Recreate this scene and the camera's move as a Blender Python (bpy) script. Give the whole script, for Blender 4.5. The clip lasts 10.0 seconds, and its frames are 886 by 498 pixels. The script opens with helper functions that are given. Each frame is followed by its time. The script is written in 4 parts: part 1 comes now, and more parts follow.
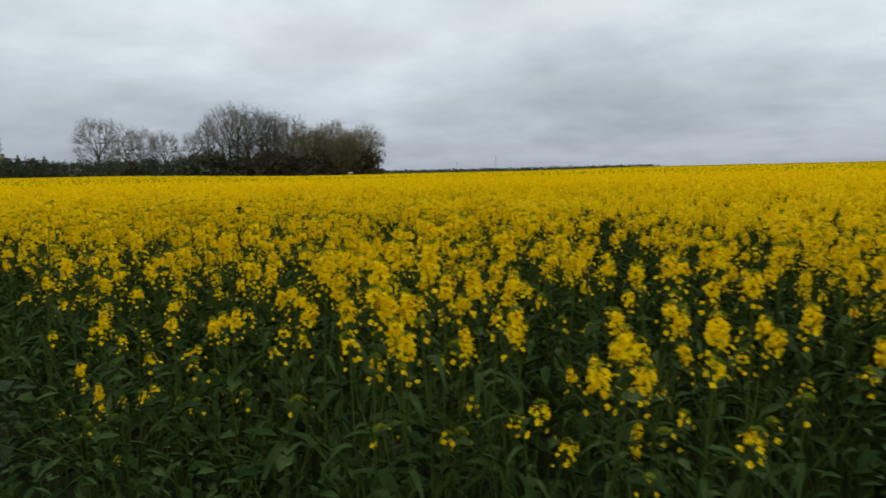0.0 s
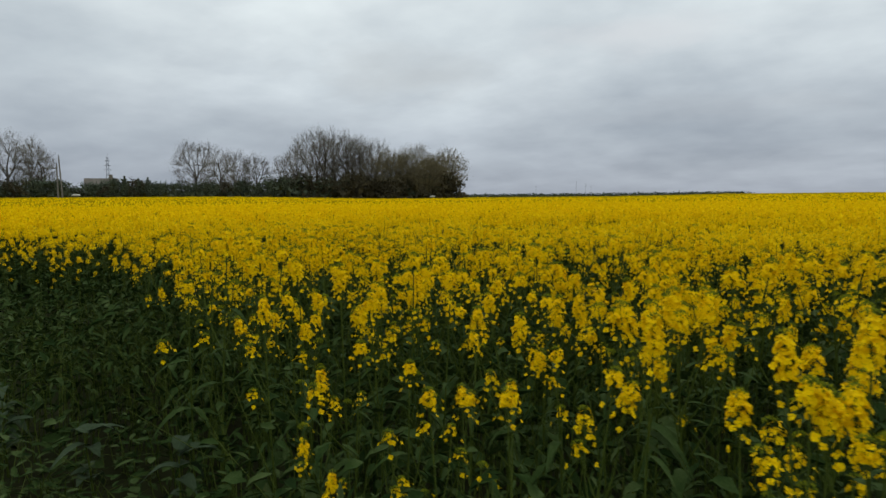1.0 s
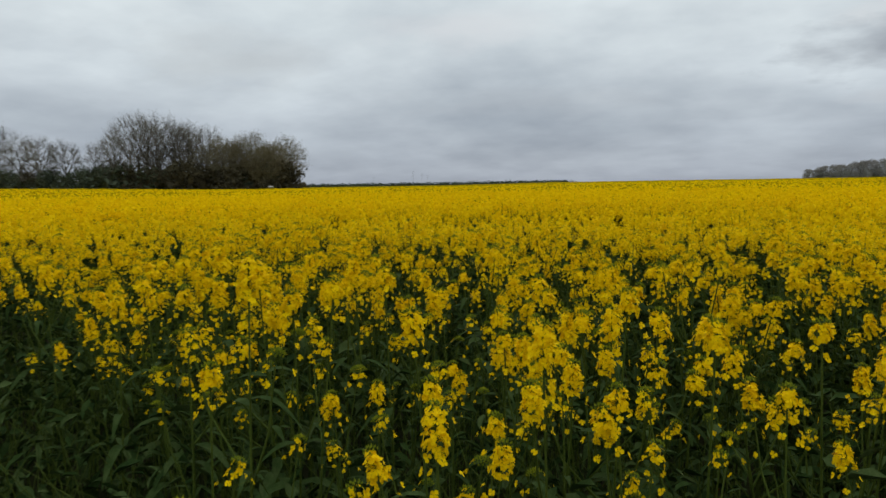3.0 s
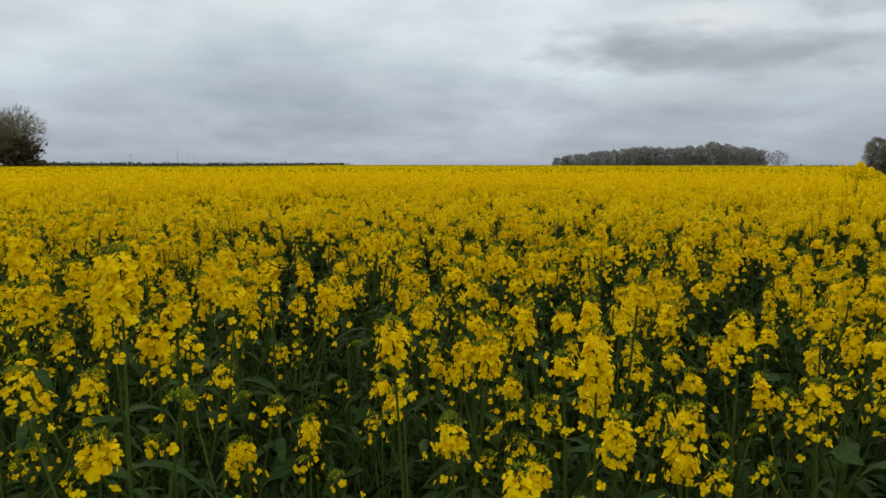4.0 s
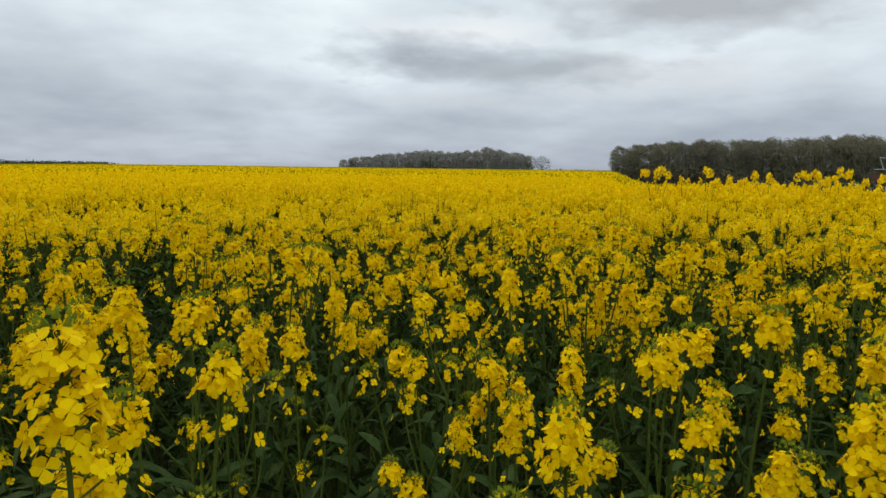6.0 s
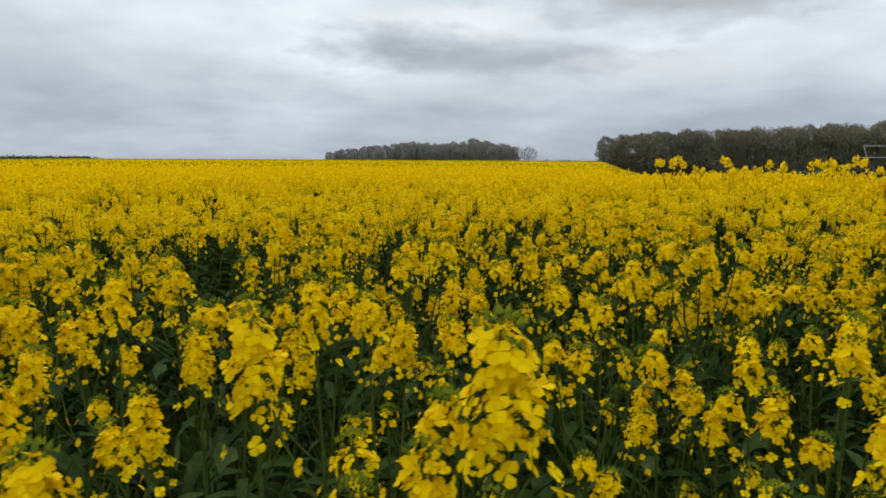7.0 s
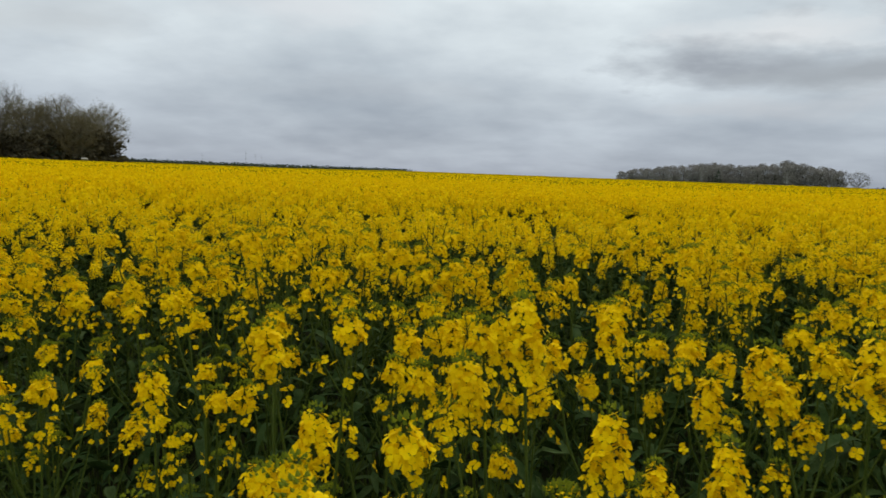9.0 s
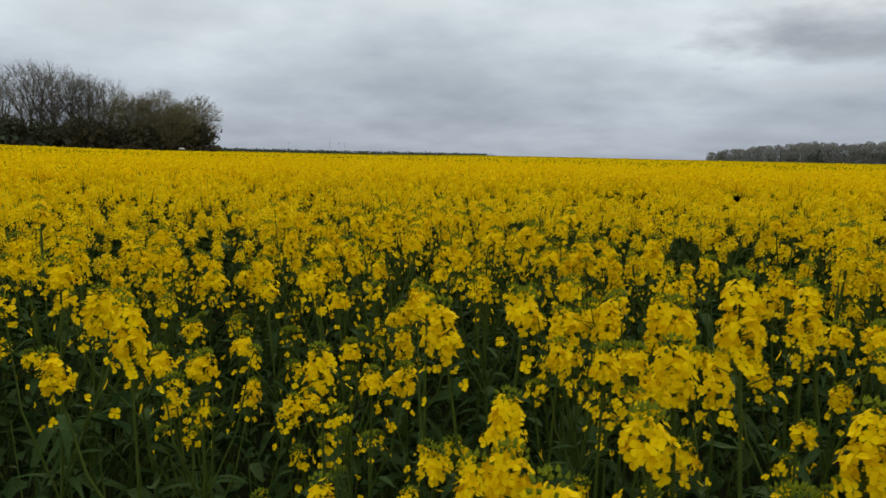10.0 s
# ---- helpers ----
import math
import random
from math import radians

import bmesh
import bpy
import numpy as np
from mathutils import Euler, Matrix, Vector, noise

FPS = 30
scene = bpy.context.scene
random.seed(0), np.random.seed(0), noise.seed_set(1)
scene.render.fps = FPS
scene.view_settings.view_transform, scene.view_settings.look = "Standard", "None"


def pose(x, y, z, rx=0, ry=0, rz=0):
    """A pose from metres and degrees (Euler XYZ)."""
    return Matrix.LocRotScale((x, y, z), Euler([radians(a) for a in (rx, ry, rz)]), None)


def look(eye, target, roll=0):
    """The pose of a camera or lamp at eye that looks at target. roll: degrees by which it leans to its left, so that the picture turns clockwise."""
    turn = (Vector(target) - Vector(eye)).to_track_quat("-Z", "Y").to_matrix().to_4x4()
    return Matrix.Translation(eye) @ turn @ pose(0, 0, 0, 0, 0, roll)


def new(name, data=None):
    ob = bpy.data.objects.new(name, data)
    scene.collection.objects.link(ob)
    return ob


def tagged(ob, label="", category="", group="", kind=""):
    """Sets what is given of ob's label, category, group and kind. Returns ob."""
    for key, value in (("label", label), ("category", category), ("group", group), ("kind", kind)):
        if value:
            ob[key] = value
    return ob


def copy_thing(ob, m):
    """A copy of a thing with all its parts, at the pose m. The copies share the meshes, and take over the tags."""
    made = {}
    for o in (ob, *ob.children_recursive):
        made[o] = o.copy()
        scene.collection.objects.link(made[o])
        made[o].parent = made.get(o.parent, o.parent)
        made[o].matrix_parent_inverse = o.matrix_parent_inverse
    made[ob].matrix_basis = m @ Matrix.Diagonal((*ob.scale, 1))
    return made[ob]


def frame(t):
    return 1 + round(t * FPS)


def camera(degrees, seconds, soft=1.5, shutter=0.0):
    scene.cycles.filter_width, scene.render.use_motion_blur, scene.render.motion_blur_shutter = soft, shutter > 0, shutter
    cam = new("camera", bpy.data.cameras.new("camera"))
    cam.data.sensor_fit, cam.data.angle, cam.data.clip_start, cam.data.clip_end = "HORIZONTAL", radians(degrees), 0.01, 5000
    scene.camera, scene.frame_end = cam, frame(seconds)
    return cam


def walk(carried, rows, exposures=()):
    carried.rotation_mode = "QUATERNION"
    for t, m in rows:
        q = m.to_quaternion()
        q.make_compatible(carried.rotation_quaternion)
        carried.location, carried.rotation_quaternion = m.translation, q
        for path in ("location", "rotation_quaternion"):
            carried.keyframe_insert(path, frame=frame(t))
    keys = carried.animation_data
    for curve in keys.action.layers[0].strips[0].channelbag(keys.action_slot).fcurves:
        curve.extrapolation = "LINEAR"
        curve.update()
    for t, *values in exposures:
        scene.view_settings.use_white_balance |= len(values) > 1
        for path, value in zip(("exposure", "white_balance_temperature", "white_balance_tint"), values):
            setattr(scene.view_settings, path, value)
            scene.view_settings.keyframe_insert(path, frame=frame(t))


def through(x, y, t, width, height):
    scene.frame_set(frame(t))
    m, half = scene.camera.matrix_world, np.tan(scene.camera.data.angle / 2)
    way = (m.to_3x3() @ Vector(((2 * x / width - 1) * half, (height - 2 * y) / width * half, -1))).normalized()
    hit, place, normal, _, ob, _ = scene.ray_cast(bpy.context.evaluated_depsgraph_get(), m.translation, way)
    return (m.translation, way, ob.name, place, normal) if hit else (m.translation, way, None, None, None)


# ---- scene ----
cam = camera(68.4, 10.0, soft=1.5, shutter=0.16)
PATH = [
    (0, (0.62, -0.085, 1.626), (0.547, 1.9, 1.392), -1.2),
    (0.5, (0.183, 0.272, 1.653), (-0.115, 2.24, 1.458), -0.08),
    (1, (-0.235, 0.534, 1.652), (-0.54, 2.504, 1.494), -0.46),
    (1.5, (-0.612, 0.89, 1.678), (-0.955, 2.853, 1.507), -2.51),
    (2, (-0.998, 1.142, 1.693), (-1.175, 3.131, 1.577), -0.45),
    (2.2, (-1.131, 1.249, 1.693), (-1.256, 3.24, 1.55), -0.45),
    (3.3, (-1.616, 2.008, 1.675), (-1.172, 3.948, 1.474), -0.18),
    (3.5, (-1.712, 2.111, 1.67), (-1.064, 3.994, 1.484), 0.42),
    (4, (-1.83, 2.379, 1.643), (-0.995, 4.179, 1.392), 0.12),
    (4.5, (-1.848, 2.583, 1.654), (-0.791, 4.262, 1.4), 0.18),
    (5, (-1.912, 2.736, 1.664), (-0.677, 4.294, 1.443), 1.92),
    (5.2, (-1.975, 2.783, 1.671), (-0.704, 4.312, 1.456), 1.32),
    (6.3, (-2.04, 3.187, 1.615), (-0.628, 4.581, 1.362), 0.93),
    (6.5, (-2.093, 3.236, 1.623), (-0.656, 4.603, 1.366), 0.93),
    (7, (-2.284, 3.375, 1.622), (-0.891, 4.785, 1.357), 0.28),
    (7.5, (-2.474, 3.483, 1.64), (-1.177, 4.983, 1.383), 1.63),
    (8, (-2.566, 3.565, 1.643), (-1.472, 5.22, 1.392), 2.06),
    (8.5, (-2.578, 3.622, 1.644), (-1.657, 5.383, 1.417), 2.39),
    (9, (-2.632, 3.681, 1.638), (-1.954, 5.549, 1.409), 2.21),
    (9.5, (-2.666, 3.731, 1.635), (-2.151, 5.65, 1.405), 0.81),
    (10, (-2.772, 3.807, 1.605), (-2.329, 5.737, 1.323), 1.31),
]
walk(cam, [(t, look(eye, target, roll)) for t, eye, target, roll in PATH], exposures=[(0.0, -0.12), (0.5, -0.14), (1.0, -0.24), (2.0, -0.27), (3.5, -0.22), (4.5, -0.1), (5.2, -0.04), (6.5, 0.06), (7.0, 0.06), (7.5, 0.0), (8.5, -0.14), (10.0, -0.18)])

# ---- sky and light: a closed spring overcast, brighter overhead ----
SUN_AZIMUTH, SUN_HEIGHT = 20.0, 50.0


def build_world():
    world = bpy.data.worlds.new("overcast_sky")
    scene.world = world
    world.use_nodes = True
    nt = world.node_tree
    nt.nodes.clear()
    n, link = nt.nodes.new, nt.links.new

    def math_node(op, a, b=None):
        m = n("ShaderNodeMath")
        m.operation = op
        for k, v in enumerate((a, b)):
            if v is None:
                continue
            if isinstance(v, (int, float)):
                m.inputs[k].default_value = v
            else:
                link(v, m.inputs[k])
        return m.outputs[0]

    def ramp(value, stops):
        r = n("ShaderNodeValToRGB")
        while len(r.color_ramp.elements) < len(stops):
            r.color_ramp.elements.new(0.5)
        for e, (p, c) in zip(r.color_ramp.elements, stops):
            e.position, e.color = p, (*c, 1)
        link(value, r.inputs[0])
        return r.outputs[0]

    def mix(kind, fac, a, b):
        m = n("ShaderNodeMixRGB")
        m.blend_type = kind
        for k, v in enumerate((fac, a, b)):
            if isinstance(v, (int, float)):
                m.inputs[k].default_value = v
            elif isinstance(v, tuple):
                m.inputs[k].default_value = (*v, 1)
            else:
                link(v, m.inputs[k])
        return m.outputs[0]

    tc = n("ShaderNodeTexCoord")
    sep = n("ShaderNodeSeparateXYZ")
    link(tc.outputs["Generated"], sep.inputs[0])
    x, y, z = sep.outputs
    up = math_node("MAXIMUM", z, 0.0)
    low = math_node("ADD", up, 0.22)
    comb = n("ShaderNodeCombineXYZ")
    link(math_node("DIVIDE", x, low), comb.inputs[0])
    link(math_node("DIVIDE", y, low), comb.inputs[1])

    def clouds(scale, detail, rough, shift):
        mp = n("ShaderNodeMapping")
        mp.inputs["Location"].default_value = shift
        mp.inputs["Rotation"].default_value = (0, 0, radians(25))
        mp.inputs["Scale"].default_value = (scale, scale, scale)
        link(comb.outputs[0], mp.inputs[0])
        t = n("ShaderNodeTexNoise")
        t.inputs["Scale"].default_value = 1.0
        t.inputs["Detail"].default_value = detail
        t.inputs["Roughness"].default_value = rough
        link(mp.outputs[0], t.inputs["Vector"])
        return t.outputs["Fac"]

    # overall brightness by height: grey-blue near the horizon, white higher up, brightest overhead
    base = ramp(up, [(0.0, (0.42, 0.470, 0.552)), (0.07, (0.507, 0.566, 0.640)), (0.16, (0.712, 0.784, 0.836)), (0.27, (0.90, 0.98, 1.006)), (0.6, (0.99, 1.07, 1.07)), (1.0, (1.09, 1.17, 1.17))])
    broad = ramp(clouds(0.95, 5, 0.5, (3.1, 0.7, 0)), [(0.30, (0.76, 0.78, 0.81)), (0.50, (0.98, 0.985, 0.99)), (0.66, (1.17, 1.17, 1.16))])
    streak = ramp(clouds(2.6, 5, 0.55, (1.3, 5.2, 0)), [(0.33, (0.91, 0.915, 0.925)), (0.52, (1.0, 1.0, 1.0)), (0.7, (1.07, 1.07, 1.06))])
    sky = mix("MULTIPLY", 1.0, mix("MULTIPLY", 1.0, base, broad), streak)

    # long dark cloud banks low over the right-hand wood, and one brighter break
    def bank(brg, elev, wide, high, edge):
        b, e = radians(brg), radians(elev)
        aim = Vector((-math.sin(b) * math.cos(e), math.cos(b) * math.cos(e), math.sin(e)))
        side = Vector((math.cos(b), math.sin(b), 0))
        dot = n("ShaderNodeVectorMath")
        dot.operation = "DOT_PRODUCT"
        link(tc.outputs["Generated"], dot.inputs[0])
        dot.inputs[1].default_value = side
        ahead = n("ShaderNodeVectorMath")
        ahead.operation = "DOT_PRODUCT"
        link(tc.outputs["Generated"], ahead.inputs[0])
        ahead.inputs[1].default_value = aim
        u = math_node("DIVIDE", dot.outputs["Value"], math.sin(radians(wide)))
        v = math_node("DIVIDE", math_node("SUBTRACT", z, math.sin(e)), math.sin(radians(high)))
        r = math_node("SQRT", math_node("ADD", math_node("MULTIPLY", u, u), math_node("MULTIPLY", v, v)))
        r = math_node("ADD", r, math_node("MULTIPLY", math_node("SUBTRACT", clouds(3.8, 5, 0.52, (edge, 2.0, 0)), 0.5), 2.0))
        front = math_node("GREATER_THAN", ahead.outputs["Value"], 0.3)
        return math_node("MULTIPLY", ramp(r, [(0.12, (1, 1, 1)), (0.55, (0.55, 0.55, 0.55)), (1.0, (0, 0, 0))]), front)

    for brg, elev, wide, high, edge, shade, power in BANKS:
        sky = mix("MIX", math_node("MULTIPLY", bank(brg, elev, wide, high, edge), power), sky, shade)
    nishita = n("ShaderNodeTexSky")
    nishita.sky_type = "NISHITA"
    nishita.sun_disc = False
    nishita.sun_elevation, nishita.sun_rotation = radians(SUN_HEIGHT), radians(SUN_AZIMUTH)
    scaled = mix("MULTIPLY", 1.0, nishita.outputs[0], (0.06, 0.06, 0.06))
    sky = mix("MIX", 0.06, sky, scaled)
    bg = n("ShaderNodeBackground")
    bg.inputs["Strength"].default_value = 1.0
    link(sky, bg.inputs["Color"])
    out = n("ShaderNodeOutputWorld")
    link(bg.outputs[0], out.inputs["Surface"])


# bearing, height, half width, half height (degrees), seed of the ragged edge, colour, strength
BANKS = [
    (-46, 11.6, 9, 1.7, 5.0, (0.86, 0.89, 0.91), 0.85),
    (-62, 8.0, 14, 2.4, 1.6, (0.66, 0.69, 0.72), 0.7),
    (-42, 9.4, 11, 2.3, 0.3, (0.41, 0.45, 0.50), 1.0),
    (-52, 8.4, 10, 1.8, 4.1, (0.43, 0.47, 0.51), 0.95),
    (-66, 13.4, 17, 3.2, 7.7, (0.45, 0.48, 0.51), 0.95),
    (-47, 6.0, 10, 1.1, 2.2, (0.64, 0.67, 0.71), 0.6),
    (-8, 13.0, 9, 2.0, 5.5, (0.84, 0.87, 0.90), 0.6),
    (-13, 7.0, 14, 1.4, 3.3, (0.50, 0.54, 0.59), 0.3),
    (12, 10.5, 10, 2.5, 8.4, (0.62, 0.66, 0.68), 0.5),
]
build_world()

sun_data = bpy.data.lights.new("sun", "SUN")
sun_data.energy, sun_data.angle, sun_data.color = 0.9, radians(25), (0.98, 0.98, 0.91)
sun = new("sun", sun_data)
sun.matrix_world = look((0, 0, 60), (60 * -math.sin(radians(SUN_AZIMUTH)) / math.tan(radians(SUN_HEIGHT)), 60 * -math.cos(radians(SUN_AZIMUTH)) / math.tan(radians(SUN_HEIGHT)), 0))


# ---- materials ----
def material(name, stops, rough=0.6, scale=8.0, bump=0.0, bump_scale=60.0, spec=0.3, random_by="", through=0.0, spread=0.12, metal=0.0):
    """A surface whose colour runs over the stops by two scales of noise. random_by: "object" or "island" shifts its tone piece by piece.
    through: the share of light that a thin petal or leaf lets pass."""
    mat = bpy.data.materials.new(name)
    mat.use_nodes = True
    nt = mat.node_tree
    nt.nodes.clear()
    n, link = nt.nodes.new, nt.links.new
    geo = n("ShaderNodeNewGeometry")
    big = n("ShaderNodeTexNoise")
    big.inputs["Scale"].default_value, big.inputs["Detail"].default_value = scale, 3
    fine = n("ShaderNodeTexNoise")
    fine.inputs["Scale"].default_value, fine.inputs["Detail"].default_value = scale * 9, 4
    link(geo.outputs["Position"], big.inputs["Vector"])
    link(geo.outputs["Position"], fine.inputs["Vector"])
    m1 = n("ShaderNodeMath")
    m1.operation = "MULTIPLY_ADD"
    link(fine.outputs["Fac"], m1.inputs[0])
    m1.inputs[1].default_value = 0.45
    m2 = n("ShaderNodeMath")
    m2.operation = "MULTIPLY"
    link(big.outputs["Fac"], m2.inputs[0])
    m2.inputs[1].default_value = 0.55
    link(m2.outputs[0], m1.inputs[2])
    fac = m1.outputs[0]
    if random_by:
        source = n("ShaderNodeObjectInfo").outputs["Random"] if random_by == "object" else geo.outputs["Random Per Island"]
        m3 = n("ShaderNodeMath")
        m3.operation = "MULTIPLY_ADD"
        link(source, m3.inputs[0])
        m3.inputs[1].default_value = 2 * spread
        m3.inputs[2].default_value = -spread
        m4 = n("ShaderNodeMath")
        m4.operation = "ADD"
        link(fac, m4.inputs[0])
        link(m3.outputs[0], m4.inputs[1])
        fac = m4.outputs[0]
    ramp = n("ShaderNodeValToRGB")
    while len(ramp.color_ramp.elements) < len(stops):
        ramp.color_ramp.elements.new(0.5)
    for e, (p, c) in zip(ramp.color_ramp.elements, stops):
        e.position, e.color = p, (*c, 1)
    link(fac, ramp.inputs[0])
    bsdf = n("ShaderNodeBsdfPrincipled")
    link(ramp.outputs[0], bsdf.inputs["Base Color"])
    bsdf.inputs["Roughness"].default_value = rough
    bsdf.inputs["Metallic"].default_value = metal
    bsdf.inputs["Specular IOR Level"].default_value = spec
    if bump:
        bn = n("ShaderNodeTexNoise")
        bn.inputs["Scale"].default_value = bump_scale
        link(geo.outputs["Position"], bn.inputs["Vector"])
        bp = n("ShaderNodeBump")
        bp.inputs["Strength"].default_value = bump
        link(bn.outputs["Fac"], bp.inputs["Height"])
        link(bp.outputs[0], bsdf.inputs["Normal"])
    shader = bsdf.outputs[0]
    if through:
        tr = n("ShaderNodeBsdfTranslucent")
        link(ramp.outputs[0], tr.inputs["Color"])
        mx = n("ShaderNodeMixShader")
        mx.inputs[0].default_value = through
        link(shader, mx.inputs[1])
        link(tr.outputs[0], mx.inputs[2])
        shader = mx.outputs[0]
    out = n("ShaderNodeOutputMaterial")
    link(shader, out.inputs["Surface"])
    return mat


# The darkest stop paints in the orange-brown shading between petals.
PETAL_STOPS = [(0.16, (0.62, 0.36, 0.001)), (0.34, (0.78, 0.50, 0.001)), (0.52, (0.89, 0.61, 0.0015)), (0.8, (0.98, 0.72, 0.003))]
petal = material("petal_yellow", PETAL_STOPS, 0.75, 30, spec=0.04, random_by="island", through=0.3, spread=0.2)
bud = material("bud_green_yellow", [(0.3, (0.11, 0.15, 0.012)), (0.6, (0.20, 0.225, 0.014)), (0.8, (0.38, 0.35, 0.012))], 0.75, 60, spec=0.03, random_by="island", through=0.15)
stalk = material("stalk_green", [(0.3, (0.038, 0.062, 0.008)), (0.6, (0.070, 0.098, 0.014)), (0.8, (0.11, 0.125, 0.024))], 0.65, 25, spec=0.1, bump=0.1, through=0.05)
leaf_mat = material("leaf_blue_green", [(0.25, (0.012, 0.028, 0.006)), (0.5, (0.028, 0.051, 0.012)), (0.8, (0.068, 0.096, 0.032))], 0.75, 18, bump=0.15, bump_scale=120, spec=0.04, random_by="island", through=0.1, spread=0.22)
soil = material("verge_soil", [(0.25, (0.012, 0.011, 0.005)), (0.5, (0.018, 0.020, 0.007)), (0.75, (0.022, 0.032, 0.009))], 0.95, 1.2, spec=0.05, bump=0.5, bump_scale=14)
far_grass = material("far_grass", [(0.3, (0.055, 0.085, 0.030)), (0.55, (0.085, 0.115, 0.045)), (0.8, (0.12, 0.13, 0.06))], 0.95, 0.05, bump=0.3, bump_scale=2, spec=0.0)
# Flowers and green; the shade between far heads is put into the darkened stops.
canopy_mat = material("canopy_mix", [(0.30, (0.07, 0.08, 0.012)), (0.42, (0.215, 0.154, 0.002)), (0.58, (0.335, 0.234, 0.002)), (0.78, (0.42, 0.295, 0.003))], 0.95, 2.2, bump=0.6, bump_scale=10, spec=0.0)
bark = material("bark_grey_brown", [(0.3, (0.055, 0.050, 0.040)), (0.6, (0.09, 0.082, 0.066)), (0.8, (0.14, 0.13, 0.105))], 0.95, 0.8, spec=0.05, bump=0.4, bump_scale=8)
twig_mat = material("twig_brown", [(0.3, (0.125, 0.115, 0.098)), (0.6, (0.175, 0.162, 0.138)), (0.8, (0.225, 0.21, 0.18))], 0.95, 0.3, spec=0.0, random_by="object", spread=0.1)
birch_bark = material("birch_bark", [(0.3, (0.26, 0.25, 0.235)), (0.6, (0.42, 0.41, 0.385)), (0.8, (0.52, 0.51, 0.48))], 0.9, 0.6, spec=0.05)
budding = material("budding_olive", [(0.3, (0.135, 0.118, 0.074)), (0.55, (0.185, 0.163, 0.102)), (0.8, (0.25, 0.224, 0.142))], 0.95, 0.35, spec=0.0, random_by="island", through=0.15)
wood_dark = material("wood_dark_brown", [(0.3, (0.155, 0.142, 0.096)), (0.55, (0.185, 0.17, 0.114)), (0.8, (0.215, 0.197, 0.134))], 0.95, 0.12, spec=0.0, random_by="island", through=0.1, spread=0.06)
# Distance haze is put into this colour, paler than the nearer woods.
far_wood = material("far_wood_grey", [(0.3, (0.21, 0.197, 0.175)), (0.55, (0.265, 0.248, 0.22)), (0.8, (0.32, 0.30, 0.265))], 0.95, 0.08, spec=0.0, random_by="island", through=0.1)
# Dark green, lightened by the haze painted into it.
ever = material("evergreen_dark", [(0.3, (0.055, 0.070, 0.048)), (0.55, (0.085, 0.104, 0.070)), (0.8, (0.125, 0.145, 0.095))], 0.95, 0.4, spec=0.0, random_by="island")
hedge_mat = material("hedge_brown_green", [(0.3, (0.045, 0.042, 0.027)), (0.55, (0.075, 0.066, 0.042)), (0.8, (0.105, 0.094, 0.058))], 0.95, 0.5, spec=0.0, random_by="island", through=0.1)
pole_wood = material("pole_weathered", [(0.3, (0.10, 0.095, 0.085)), (0.7, (0.20, 0.19, 0.17))], 0.85, 1.5)
steel = material("galvanised_steel", [(0.3, (0.34, 0.35, 0.36)), (0.7, (0.52, 0.53, 0.54))], 0.5, 1.0, metal=0.4)
dull_steel = material("mast_steel", [(0.3, (0.07, 0.072, 0.076)), (0.7, (0.11, 0.114, 0.12))], 0.6, 0.5, metal=0.2)
# The same mast steel with haze over the distance mixed into its tone.
hazy_steel = material("far_mast_steel", [(0.3, (0.20, 0.205, 0.215)), (0.7, (0.27, 0.275, 0.285))], 0.6, 0.5, metal=0.2)
roof_mat = material("roof_grey_tile", [(0.3, (0.13, 0.115, 0.10)), (0.7, (0.20, 0.18, 0.16))], 0.85, 0.8, bump=0.3, bump_scale=5)
render_wall = material("wall_render", [(0.3, (0.13, 0.115, 0.095)), (0.7, (0.20, 0.18, 0.15))], 0.9, 0.6)
glass_dark = material("window_dark", [(0.3, (0.02, 0.022, 0.025)), (0.7, (0.04, 0.042, 0.045))], 0.15, 0.5, spec=0.6)
rust_red = material("machine_red", [(0.3, (0.085, 0.034, 0.024)), (0.7, (0.14, 0.050, 0.036))], 0.6, 1.0)
basal_leaf = material("weed_leaf_pale", [(0.3, (0.024, 0.042, 0.018)), (0.6, (0.042, 0.063, 0.032)), (0.8, (0.075, 0.098, 0.056))], 0.75, 14, bump=0.2, bump_scale=90, spec=0.1, through=0.1)
sacking = material("pale_sacking", [(0.3, (0.38, 0.36, 0.31)), (0.7, (0.55, 0.53, 0.47))], 0.9, 3.0)
rubber = material("tyre_rubber", [(0.3, (0.015, 0.015, 0.015)), (0.7, (0.03, 0.03, 0.03))], 0.9, 2.0)


# ---- the lie of the land ----
def smooth(a, b, v):
    t = min(max((v - a) / (b - a), 0.0), 1.0)
    return t * t * (3 - 2 * t)


def bearing(x, y):
    return math.degrees(math.atan2(-x, y))


def place(brg, dist):
    b = radians(brg)
    return -dist * math.sin(b), dist * math.cos(b)


EDGE_FAR = [(-4.0, -12.0), (5.2, -0.1), (10.5, 5.5), (12.5, 7.4), (16.0, 9.8), (18.3, 12.3), (33.1, 21.9), (190.0, 125.0)]


def edge_side(x, y):
    """How far, in metres, a place lies inside the crop's right-hand edge; negative outside."""
    best, sign = 1e9, 1
    for (ax, ay), (bx, by) in zip(EDGE_FAR, EDGE_FAR[1:]):
        dx, dy = bx - ax, by - ay
        t = min(max(((x - ax) * dx + (y - ay) * dy) / (dx * dx + dy * dy), 0), 1)
        d = math.hypot(x - ax - t * dx, y - ay - t * dy)
        if d < best:
            best, sign = d, 1 if dx * (y - ay) - dy * (x - ax) > 0 else -1
    return best * sign


def edge_line(x, y):
    """Metres past the line along which the track runs, into the crop."""
    return 0.53 * (x - 1.2) + 0.85 * (y - 1.25)


